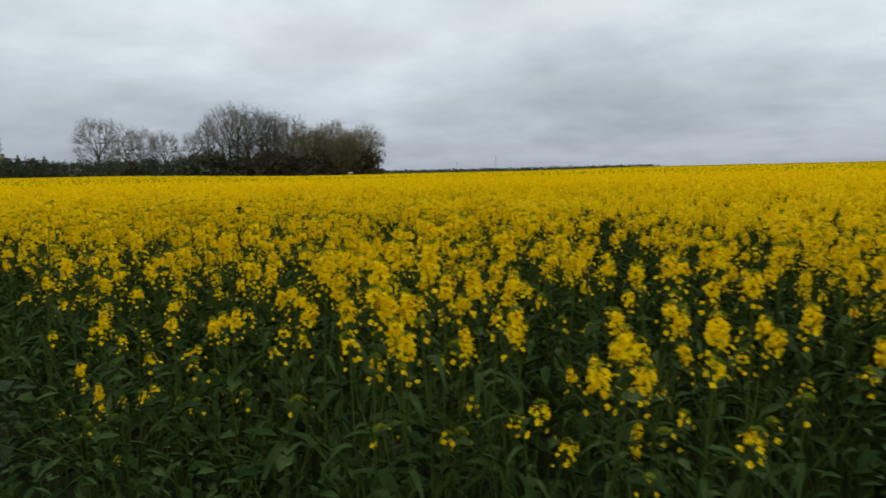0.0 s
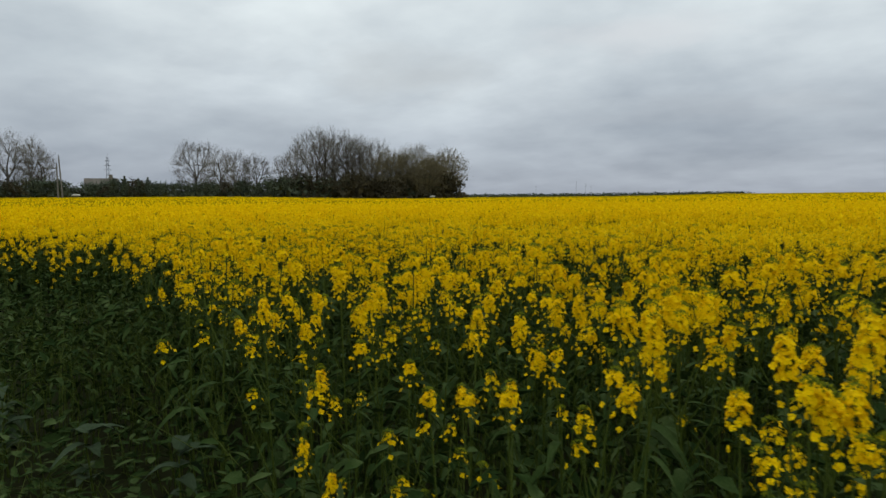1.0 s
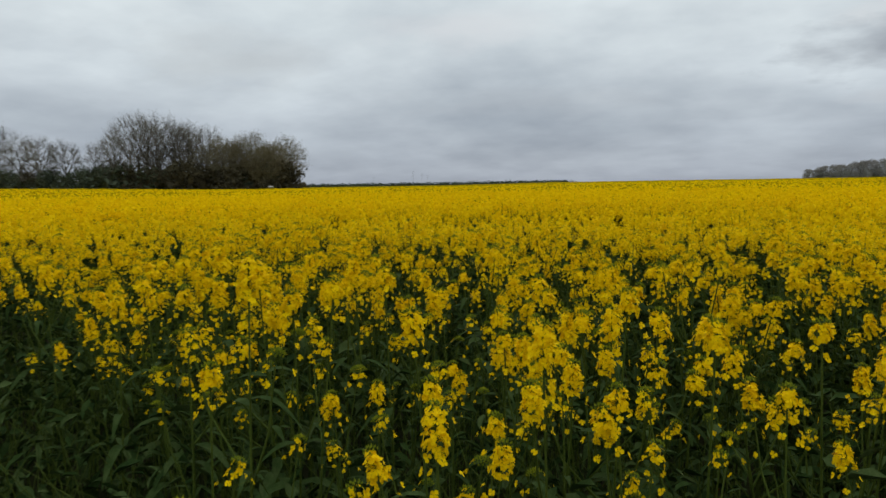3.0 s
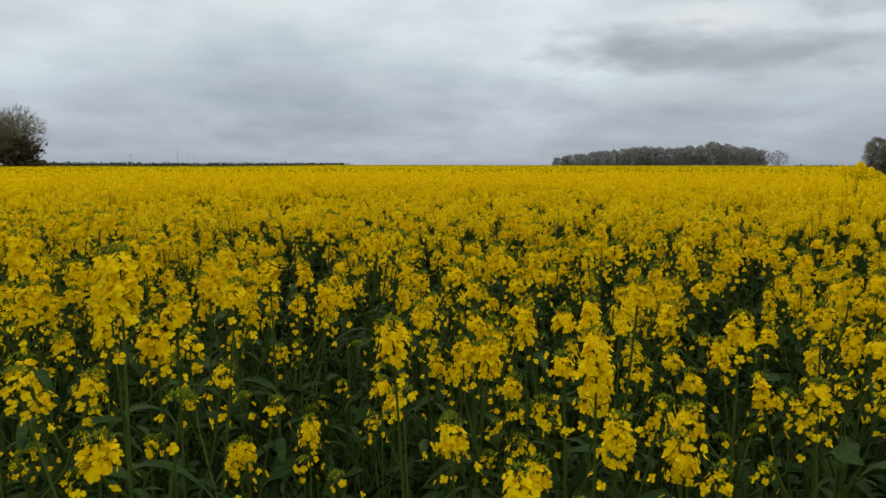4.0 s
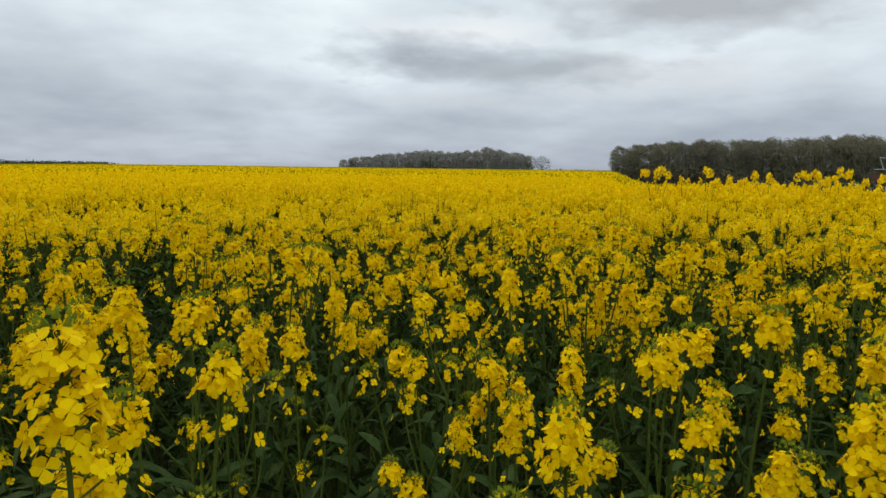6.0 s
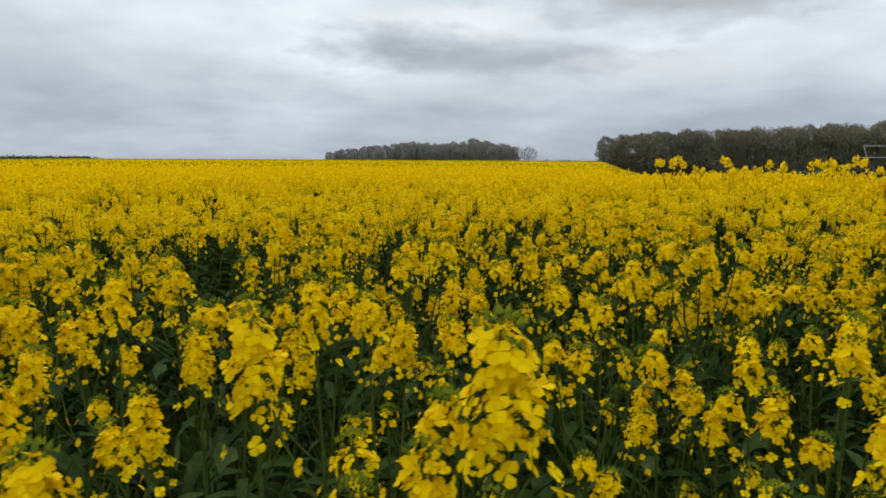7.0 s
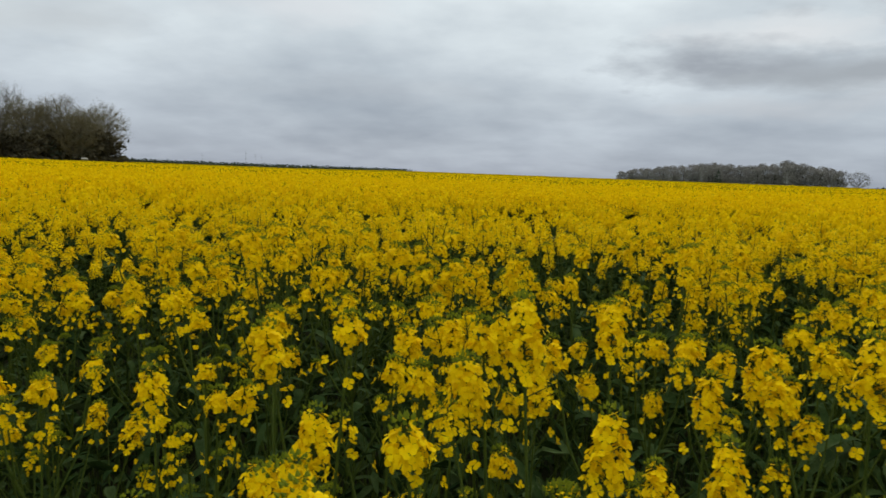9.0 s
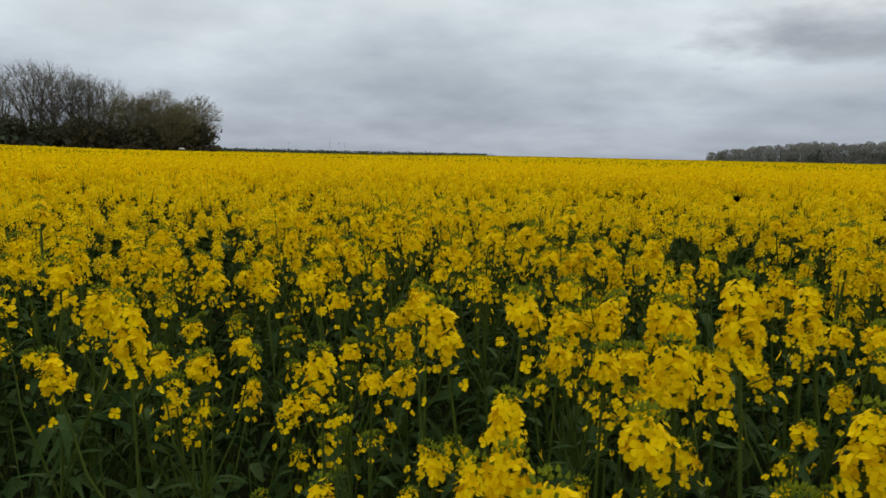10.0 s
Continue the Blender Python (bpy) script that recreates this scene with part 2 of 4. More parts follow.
def inside(x, y):
    """Metres inside the flowering crop, whose near edge draws back where the track goes on."""
    return edge_line(x, y) - min(0.36 * max(0.0, -1.75 - x), 0.85)


def ground_z(x, y):
    r, b = math.hypot(x, y), bearing(x, y)
    rise = 0.0052 * max(0.0, min(r, 165) - 12)
    rise += min(r, 150) / 130 * (-0.36 * smooth(-18, -4, b) + 0.64 * smooth(12, 30, b)) * smooth(20, 90, r)
    drop = smooth(-59.5, -66, b) * smooth(12, 30, r) * 1.0
    drop += 0.5 * smooth(-58.0, -59.4, bearing(x + 2.1, y - 3.25)) * smooth(13, 32, r)
    away = smooth(170, 600, r) * 1.0
    return rise - drop * min(1, r / 30) - away


TRACK = [(0.62, -0.09), (-0.23, 0.53), (-1.00, 1.14), (-1.13, 1.25), (-1.62, 2.01), (-1.83, 2.38), (-1.98, 2.78), (-2.04, 3.19), (-2.28, 3.38), (-2.57, 3.56), (-2.63, 3.68), (-2.77, 3.81)]


def track_gap(x, y):
    best = 1e9
    for (ax, ay), (bx, by) in zip(TRACK, TRACK[1:]):
        dx, dy = bx - ax, by - ay
        t = min(max(((x - ax) * dx + (y - ay) * dy) / (dx * dx + dy * dy), 0), 1)
        best = min(best, math.hypot(x - ax - t * dx, y - ay - t * dy))
    return best


def mesh_of(name, verts, faces, mats, index=None, smooth_faces=False):
    me = bpy.data.meshes.new(name)
    me.from_pydata(verts, [], faces)
    for m in mats:
        me.materials.append(m)
    if index is not None:
        me.polygons.foreach_set("material_index", index)
    if smooth_faces:
        me.polygons.foreach_set("use_smooth", [True] * len(faces))
    me.update()
    return me


def mesh_tris(name, verts, tris, mats, index):
    """A large mesh of triangles straight from arrays."""
    me = bpy.data.meshes.new(name)
    me.vertices.add(len(verts))
    me.vertices.foreach_set("co", np.asarray(verts, np.float32).ravel())
    me.loops.add(3 * len(tris))
    me.loops.foreach_set("vertex_index", np.asarray(tris, np.int32).ravel())
    me.polygons.add(len(tris))
    me.polygons.foreach_set("loop_start", np.arange(0, 3 * len(tris), 3, dtype=np.int32))
    for m in mats:
        me.materials.append(m)
    me.polygons.foreach_set("material_index", np.asarray(index, np.int32))
    me.update(calc_edges=True)
    return me


def build_ground():
    rings = [0.0] + [0.6 * 1.13**k for k in range(72)]
    rings = [r for r in rings if r < 3600] + [3800]
    steps = 180
    verts, faces = [(0, 0, ground_z(0, 0))], []
    for r in rings[1:]:
        for k in range(steps):
            x, y = place(k * 360 / steps, r)
            bump = 0.02 * noise.noise((x * 1.5, y * 1.5, 0)) if r < 30 else 0
            verts.append((x, y, ground_z(x, y) + bump))
    for k in range(steps):
        faces.append((0, 1 + k, 1 + (k + 1) % steps))
    for q in range(len(rings) - 2):
        a, b = 1 + q * steps, 1 + (q + 1) * steps
        for k in range(steps):
            k2 = (k + 1) % steps
            faces.append((a + k, b + k, b + k2, a + k2))
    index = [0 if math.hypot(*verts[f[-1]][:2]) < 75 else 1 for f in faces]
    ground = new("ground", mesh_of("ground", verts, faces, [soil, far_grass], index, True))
    tagged(ground, "dark soil and grass ground under and round the crop", "ground", kind="structure")


build_ground()


# ---- the rapeseed crop ----
def basis(direction, spin=0.0):
    d = Vector(direction).normalized()
    side = d.orthogonal().normalized()
    side.rotate(Matrix.Rotation(spin, 3, d))
    return side, d.cross(side), d


class Pile:
    """Collects vertices, faces and material numbers."""

    def __init__(self):
        self.v, self.f, self.m = [], [], []

    def add(self, verts, faces, mat):
        o = len(self.v)
        self.v += [tuple(p) for p in verts]
        self.f += [tuple(o + i for i in f) for f in faces]
        self.m += [mat] * len(faces)

    def mesh(self, name, mats, smooth_faces=False):
        return mesh_of(name, self.v, self.f, mats, self.m, smooth_faces)

    def arrays(self):
        tris, mats = [], []
        for f, m in zip(self.f, self.m):
            for k in range(1, len(f) - 1):
                tris.append((f[0], f[k], f[k + 1]))
                mats.append(m)
        return np.array(self.v, float), np.array(tris, int), np.array(mats, int)


def add_tube(pile, points, radii, sides, mat, cap=False):
    verts, faces = [], []
    for k, (p, r) in enumerate(zip(points, radii)):
        d = Vector(points[min(k + 1, len(points) - 1)]) - Vector(points[max(k - 1, 0)])
        a, b, _ = basis(d if d.length > 1e-9 else (0, 0, 1))
        for s in range(sides):
            t = 2 * math.pi * s / sides
            verts.append(Vector(p) + r * (math.cos(t) * a + math.sin(t) * b))
    for k in range(len(points) - 1):
        for s in range(sides):
            s2 = (s + 1) % sides
            faces.append((k * sides + s, k * sides + s2, (k + 1) * sides + s2, (k + 1) * sides + s))
    if cap:
        faces.append(tuple((len(points) - 1) * sides + s for s in range(sides)))
    pile.add(verts, faces, mat)


def add_flower(pile, centre, facing, size, rnd, petals=4):
    """Four rounded petals in a cross, cupped a little."""
    a, b, d = basis(facing, rnd.uniform(0, 6.28))
    c = Vector(centre)
    for k in range(petals):
        t = k * 2 * math.pi / petals + rnd.uniform(-0.15, 0.15)
        u, w = math.cos(t) * a + math.sin(t) * b, -math.sin(t) * a + math.cos(t) * b
        lift, s = rnd.uniform(-0.35, 0.45), size * rnd.uniform(0.85, 1.15)
        pile.add([c, c + s * (0.62 * u - 0.52 * w + (lift * 0.6) * d), c + s * (1.0 * u - 0.28 * w + lift * d), c + s * (1.0 * u + 0.28 * w + lift * d), c + s * (0.62 * u + 0.52 * w + (lift * 0.6) * d)], [(0, 1, 2, 3, 4)], 0)


def add_bud(pile, centre, direction, size, mat):
    a, b, d = basis(direction)
    c = Vector(centre)
    pile.add([c + 0.46 * size * a, c + 0.46 * size * b, c - 0.46 * size * a, c - 0.46 * size * b, c + size * d], [(0, 1, 4), (1, 2, 4), (2, 3, 4), (3, 0, 4)], mat)


def head_pile(seed, tall, count, buds, pods):
    """One raceme: open flowers round the axis, a cap of buds at the tip, young pods below. Its foot is the origin, its axis up."""
    rnd = random.Random(seed)
    pile = Pile()
    golden = 2.39996
    for k in range(count):
        f = (k + 0.5) / count
        h = tall * (0.04 + 0.92 * f) + rnd.uniform(-0.008, 0.008)
        reach = 0.0245 * (1 - 0.45 * f**2.2) * rnd.uniform(0.6, 1.25)
        ang = k * golden + rnd.uniform(-0.6, 0.6)
        out = Vector((math.cos(ang), math.sin(ang), 0))
        foot, tip = Vector((0, 0, h - 0.012)), out * reach + Vector((0, 0, h))
        facing = out * (1.0 - 0.45 * f) + Vector((rnd.gauss(0, 0.3), rnd.gauss(0, 0.3), rnd.uniform(-0.1, 0.6) + 0.5 * f))
        add_flower(pile, tip, facing, rnd.uniform(0.0078, 0.0102), rnd)
        side = out.orthogonal() * 0.0008
        pile.add([foot - side, foot + side, tip], [(0, 1, 2)], 1)
    for k in range(6 if count > 15 else 3):
        ang, h, reach = k * 2.4 + seed, -0.004 - 0.011 * k, rnd.uniform(0.028, 0.052)
        tip = Vector((math.cos(ang) * reach, math.sin(ang) * reach, h))
        add_flower(pile, tip, (math.cos(ang), math.sin(ang), rnd.uniform(0.0, 0.9)), rnd.uniform(0.0075, 0.0098), rnd)
        pile.add([(0.0007, 0, h - 0.012), (-0.0007, 0, h - 0.012), tip], [(0, 1, 2)], 1)
    for k in range(buds):
        ang, r = k * golden, 0.020 * math.sqrt((k + 0.3) / buds)
        at = Vector((math.cos(ang) * r, math.sin(ang) * r, tall * 1.02 + 0.012 * (1 - (r / 0.020) ** 2)))
        add_bud(pile, at, (math.cos(ang) * r * 30, math.sin(ang) * r * 30, 1), rnd.uniform(0.0058, 0.0078), 2)
    for k in range(pods):
        h, ang = -0.012 - 0.012 * k, k * golden + 0.4
        out = Vector((math.cos(ang), math.sin(ang), 0.55)).normalized()
        foot = Vector((0, 0, h))
        add_tube(pile, [foot, foot + out * 0.018, foot + out * 0.042], [0.0007, 0.0013, 0.0003], 3, 1)
    add_tube(pile, [(0, 0, -0.012 * pods - 0.02), (0, 0, tall)], [0.0022, 0.0012], 4, 1)
    return pile


HEAD_MATS = [petal, stalk, bud]
FULL_HEADS = [head_pile(k, t, c, b, p).mesh("flower_head", HEAD_MATS) for k, (t, c, b, p) in enumerate([(0.054, 40, 19, 3), (0.066, 48, 19, 3), (0.082, 56, 18, 3), (0.047, 34, 20, 2), (0.098, 64, 17, 3)])]
SPARSE_HEADS = [head_pile(20 + k, t, c, b, p).mesh("flower_head", HEAD_MATS) for k, (t, c, b, p) in enumerate([(0.035, 10, 20, 3), (0.045, 16, 18, 3), (0.030, 5, 24, 2), (0.028, 1, 34, 3)])]


def leaf_pile(seed, length, width, droop, mat=0):
    """A lance-shaped leaf, folded along its rib and drooping; it grows from the origin along +x."""
    rnd = random.Random(seed)
    pile = Pile()
    verts, faces = [], []
    for k in range(6):
        f = k / 5
        w = width * (math.sin(math.pi * min(1, 0.12 + f * 0.9)) ** 0.8) * (0.5 + 0.5 * (1 - f)) + 0.0015
        wave = rnd.uniform(-0.12, 0.12) * width
        xx, zz = length * f, length * (0.35 * f - droop * f * f)
        verts += [(xx, -w, zz + 0.35 * w + wave), (xx, 0, zz), (xx, w, zz + 0.35 * w - wave)]
    for k in range(5):
        a = 3 * k
        faces += [(a, a + 3, a + 4, a + 1), (a + 1, a + 4, a + 5, a + 2)]
    pile.add(verts, faces, mat)
    return pile


LEAVES = [leaf_pile(k, l, w, d).mesh("leaf", [leaf_mat], True) for k, (l, w, d) in enumerate([(0.13, 0.012, 0.5), (0.16, 0.017, 0.75), (0.10, 0.011, 0.3), (0.18, 0.024, 0.9)])]

MAIN_Z = 1.22


def plant_plan(seed, low, lone=False):
    """Where a plant's racemes and leaves sit, and its stem. low: a plant of the crop's edge, leafy and with small heads far down.
    lone: one tall raceme with few others under it."""
    rnd = random.Random(100 + seed)
    stem = Pile()
    bend = rnd.uniform(0.0, 0.06), rnd.uniform(0, 6.28)

    def axis(z):
        f = z / MAIN_Z
        return Vector((math.cos(bend[1]), math.sin(bend[1]), 0)) * bend[0] * math.sin(f * 2.2) * (1 - f) * 2 + Vector((0, 0, z))

    zs = [0, 0.35, 0.7, 1.0, MAIN_Z - 0.03]
    add_tube(stem, [axis(z) for z in zs], [0.0062, 0.0052, 0.0039, 0.0028, 0.0020], 5, 0)
    heads, leaves = [(Vector((0, 0, MAIN_Z - 0.058)), (0, 0, 1), 1.0 if lone else 1.05, "full")], []
    count = rnd.randint(2, 3) if lone else rnd.randint(3, 5) if low else rnd.randint(4, 6)
    for k in range(count):
        top = MAIN_Z * (rnd.uniform(0.66, 0.97) if low else rnd.uniform(0.62, 0.93) if lone else rnd.uniform(0.80, 0.99))
        foot = axis(max(0.35, top - rnd.uniform(0.22, 0.42)))
        ang, reach = k * 2.4 + rnd.uniform(-0.5, 0.5), rnd.uniform(0.06, 0.19)
        tip = foot + Vector((math.cos(ang) * reach, math.sin(ang) * reach, top - foot.z))
        mid = foot.lerp(tip, 0.5) + Vector((math.cos(ang), math.sin(ang), 0)) * reach * 0.22
        add_tube(stem, [foot, mid, tip], [0.0035, 0.0028, 0.0017], 4, 0)
        small = top < 0.87 * MAIN_Z or rnd.random() < (0.6 if low else 0.25)
        heads.append((tip, (math.cos(ang) * 0.22, math.sin(ang) * 0.22, 1), rnd.uniform(0.78, 1.12), "sparse" if small else "full"))
        leaves.append((foot.lerp(tip, 0.15), ang + rnd.uniform(-0.5, 0.5), rnd.uniform(0.55, 0.9), rnd.randrange(3)))
    for k in range(5 if low else 4):
        z = rnd.uniform(0.3, 0.92)
        leaves.append((axis(z), rnd.uniform(0, 6.28), rnd.uniform(0.9, 1.35) * (1.15 - 0.4 * z), rnd.choice((0, 1, 1, 3))))
    return stem, heads, leaves


def child(name, mesh, parent, m):
    ob = new(name, mesh)
    ob.parent = parent
    ob.matrix_basis = m
    return ob


def turn_to(point, direction, spin, size):
    a, b, d = basis(direction, spin)
    m = Matrix((a, b, d)).transposed().to_4x4()
    return Matrix.Translation(point) @ m @ Matrix.Scale(size, 4)


PLANT_GROUP = "rapeseed plants beside the track"


def make_plant(seed, low, label, lone=False):
    rnd = random.Random(500 + seed)
    stem, heads, leaves = plant_plan(seed, low, lone)
    plant = tagged(new("rapeseed_plant"), label, "rapeseed plant", PLANT_GROUP)
    child("stem", stem.mesh("stem", [stalk], True), plant, Matrix())
    for p, d, size, kind in heads:
        child("flower_head", rnd.choice([FULL_HEADS[n] for n in (0, 1, 1, 2, 3, 3, 4)] if kind == "full" else SPARSE_HEADS), plant, turn_to(p, d, rnd.uniform(0, 6.28), size))
    for p, ang, size, which in leaves:
        child("leaf", LEAVES[which], plant, Matrix.Translation(p) @ Matrix.Rotation(ang, 4, "Z") @ Matrix.Scale(size, 4))
    return plant


# The heads that stand out beside the track: foot of the plant, height of its main raceme.
STRETCH_ONE = [(-1.03, 2.76, 1.00), (-0.47, 2.61, 1.02), (-1.01, 2.52, 0.85), (-0.90, 2.83, 1.13), (-1.90, 3.38, 1.27), (-0.03, 2.41, 1.17), (0.07, 2.39, 1.27), (0.32, 1.98, 1.27), (-0.19, 2.85, 1.12), (-0.34, 2.39, 1.10), (0.39, 1.89, 1.18), (-0.89, 2.44, 0.77), (-0.64, 3.38, 1.31), (-0.22, 3.24, 1.25), (-0.03, 2.99, 1.27), (0.43, 2.99, 1.15), (-1.39, 3.08, 1.20), (-0.70, 2.75, 1.08), (0.49, 2.1, 1.34), (0.32, 2.12, 1.29), (0.21, 2.09, 1.19), (0.42, 2.0, 1.2), (0.54, 2.22, 1.23), (0.35, 1.98, 1.03), (0.64, 2.07, 1.27), (1.32, 2.15, 1.17), (1.16, 2.25, 1.08), (1.47, 2.09, 1.07), (1.06, 2.16, 0.94), (1.2, 2.1, 0.73), (1.52, 1.97, 1.28), (1.6, 2.06, 1.13), (1.66, 1.88, 1.19), (1.61, 2.47, 1.3), (1.08, 2.64, 1.28), (0.74, 2.69, 1.22), (1.28, 2.59, 1.13)]
STRETCH_TWO = [(-1.41, 3.51, 1.34), (-0.95, 4.05, 1.22), (-1.12, 3.27, 1.31), (-0.89, 3.87, 1.22), (-1.60, 4.42, 1.35), (-1.77, 3.89, 1.36), (-0.83, 3.49, 1.40), (-0.97, 3.20, 1.23), (-1.91, 3.40, 1.29), (-1.38, 3.32, 1.23), (-1.23, 3.28, 1.15), (-1.65, 3.79, 1.06), (-0.63, 3.46, 1.29), (-0.51, 3.28, 1.19), (-0.17, 3.36, 1.23), (-1.38, 4.48, 1.23), (-0.57, 4.32, 1.30), (-1.00, 3.54, 1.24), (-0.80, 3.70, 1.26), (-0.34, 3.40, 1.32), (-1.25, 4.39, 1.25), (-1.51, 3.78, 1.07)]
STRETCH_THREE = [(-2.15, 4.06, 1.36), (-1.87, 3.72, 1.44), (-1.82, 4.84, 1.33), (-1.62, 4.48, 1.38), (0.57, 5.06, 1.29), (-2.56, 4.76, 1.15), (-2.26, 4.98, 1.25), (-2.14, 4.90, 1.26), (-2.64, 5.39, 1.15), (-2.48, 4.65, 1.23), (-2.16, 4.59, 1.40), (-1.52, 5.24, 1.32), (-2.48, 5.23, 1.31), (-1.64, 3.90, 1.39), (-1.48, 4.41, 1.34), (-0.92, 4.04, 1.22), (-0.99, 3.94, 1.16), (-0.90, 3.68, 1.30), (-1.25, 4.03, 1.07), (-1.63, 4.62, 1.29), (-1.73, 4.64, 1.23), (-1.91, 4.08, 1.39), (-0.61, 4.39, 1.30), (-2.27, 4.77, 1.30), (-1.28, 4.52, 1.21), (-2.73, 4.95, 1.25), (-2.41, 4.40, 1.35), (-2.17, 4.73, 1.39), (-1.94, 4.37, 1.23), (-2.12, 4.40, 1.28), (-2.53, 4.48, 1.28), (-2.38, 4.86, 1.38), (-3.05, 4.98, 1.30)]
MARKED = []
for spot in STRETCH_ONE + STRETCH_TWO + STRETCH_THREE:
    if all(math.hypot(spot[0] - x, spot[1] - y) > 0.09 for x, y, _ in MARKED):
        MARKED.append(spot)
GAPS = [(2.95, 11.3, 0.5), (2.6, 8.3, 0.45), (-0.5, 6.6, 0.35), (0.1, 5.3, 0.3), (0.75, 10.1, 0.3), (5.3, 12.0, 0.4), (0.3, 11.2, 0.25)]


def canopy_z(x, y):
    """Height of the crop's tops above the ground."""
    s = inside(x, y)
    h = 1.235 + 0.07 * noise.noise((x * 0.35, y * 0.35, 3.0)) + 0.05 * noise.noise((x * 1.1, y * 1.1, 7.0))
    h += 0.10 * smooth(-62, -70, bearing(x + 2.1, y - 3.25)) * smooth(4, 8, math.hypot(x, y))
    return h * (0.86 + 0.14 * smooth(-0.1, 0.9, s))


def open_spot(x, y):
    return any(math.hypot(x - gx, y - gy) < gr for gx, gy, gr in GAPS)


CORE = [(0.6, 1.55), (-1.0, 3.4), (-2.1, 4.3)]


def core_gap(x, y):
    best = 1e9
    for (ax, ay), (bx, by) in zip(CORE, CORE[1:]):
        dx, dy = bx - ax, by - ay
        t = min(max(((x - ax) * dx + (y - ay) * dy) / (dx * dx + dy * dy), 0), 1)
        best = min(best, math.hypot(x - ax - t * dx, y - ay - t * dy))
    return best


def scatter():
    """Feet of plants on a jittered grid out to mid distance: (x, y, height of the main raceme)."""
    rnd = random.Random(7)
    out, step = [], 0.27
    for i in range(-66, 70):
        for j in range(-7, 70):
            x, y = step * i + rnd.uniform(-0.125, 0.125), step * j + rnd.uniform(-0.125, 0.125)
            up = rnd.gauss(0, 0.06) + (0.12 if rnd.random() < 0.05 else 0)
            skip = rnd.random()
            s, r = inside(x, y), math.hypot(x + 1, y - 2.5)
            if s < 0.10 + 0.22 * noise.noise((x * 1.3, y * 1.3, 1)) or r > 13.5 or edge_side(x, y) < 0.2 or not (-88 < bearing(x + 1.0, y - 2.6) < 66 or (y > 0.2 and r < 6)):
                continue
            if open_spot(x, y) or noise.noise((x * 0.9, y * 0.9, 5)) < (-0.40 if r < 5 else -0.52) or skip < (0.48 if s < 0.85 else 0.30 if core_gap(x, y) < 1.6 else 0.05 if core_gap(x, y) < 2.6 else 0.0):
                continue
            if track_gap(x, y) < 0.50 or any((x - mx) ** 2 + (y - my) ** 2 < 0.15**2 for mx, my, _ in MARKED):
                continue
            near = track_gap(x, y)
            if near < 1.0:
                up -= 0.10
            h = canopy_z(x, y) + up
            out.append((x, y, h if bearing(x, y) < -50 and r > 5 else min(h, 1.38)))
    for k in range(16):
        x, y = place(-61.5 - 1.55 * k + rnd.uniform(-0.5, 0.5), rnd.uniform(8.2, 9.8))
        out.append((x - 2.09, y + 3.24, rnd.uniform(1.48, 1.68)))
    return out


def copy_at(kind, m):
    """A copy at the pose and scale of m, whatever scale the first one stands at."""
    return copy_thing(kind, m @ Matrix.Scale(1 / kind.scale[0], 4))


def plant_pose(x, y, h, rnd):
    return pose(x, y, ground_z(x, y), rnd.uniform(-4, 4), rnd.uniform(-4, 4), rnd.uniform(0, 360)) @ Matrix.Scale(h / MAIN_Z, 4)


def plant_crop():
    rnd = random.Random(11)
    inner = [make_plant(k, False, "rapeseed plant with tall green stems and full yellow flower heads") for k in range(9)]
    outer = [make_plant(40 + k, True, "leafy rapeseed plant at the crop edge with few yellow flowers") for k in range(5)]
    lone = [make_plant(60 + k, False, "tall rapeseed plant with one large yellow flower head", True) for k in range(7)]
    spots = scatter()
    spots.sort(key=lambda p: core_gap(p[0], p[1]))
    count = 300 - len(MARKED)
    near, rest = spots[:count], spots[count:]
    kinds = {"inner": inner, "outer": outer, "lone": lone}
    spare = {name: list(some) for name, some in kinds.items()}
    for k, (x, y, h) in enumerate(MARKED + near):
        kind = "lone" if k < len(MARKED) else "outer" if inside(x, y) < 0.45 else "inner"
        m = plant_pose(x, y, h, rnd)
        top = m @ Vector((0, 0, MAIN_Z))
        m = Matrix.Translation((x - top.x, y - top.y, 0)) @ m
        if spare[kind]:
            spare[kind].pop().matrix_basis = m
        else:
            copy_at(rnd.choice(kinds[kind]), m)
    return rest


def quick_head(seed, flowers, size, reach, tall, cross):
    """A lighter raceme for the crop farther in."""
    rnd = random.Random(seed)
    pile = Pile()
    for k in range(flowers):
        f = (k + 0.5) / flowers
        ang = k * 2.39996
        out = Vector((math.cos(ang), math.sin(ang), 0))
        c = out * reach * (1 - 0.5 * f * f) * rnd.uniform(0.6, 1.1) + Vector((0, 0, tall * f))
        up = rnd.uniform(0, 0.8) + 0.4 * f if cross else rnd.uniform(-0.4, 0.35) + 0.15 * f
        a, b, d = basis(out * (1 - 0.4 * f) + Vector((0, 0, up)), rnd.uniform(0, 6))
        s = size * rnd.uniform(0.8, 1.2)
        if cross:
            pile.add([c, c + s * (a - 0.4 * b), c + s * (a + 0.4 * b), c - s * (a - 0.4 * b), c - s * (a + 0.4 * b), c + s * (b + 0.4 * a), c + s * (b - 0.4 * a), c - s * (b + 0.4 * a), c - s * (b - 0.4 * a)], [(0, 1, 2), (0, 3, 4), (0, 5, 6), (0, 7, 8)], 0)
        else:
            pile.add([c + s * a, c + s * 0.8 * b, c - s * a, c - s * 0.8 * b], [(0, 1, 2, 3)], 0)
    if cross:
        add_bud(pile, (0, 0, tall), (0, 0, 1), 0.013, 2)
    return pile.arrays()


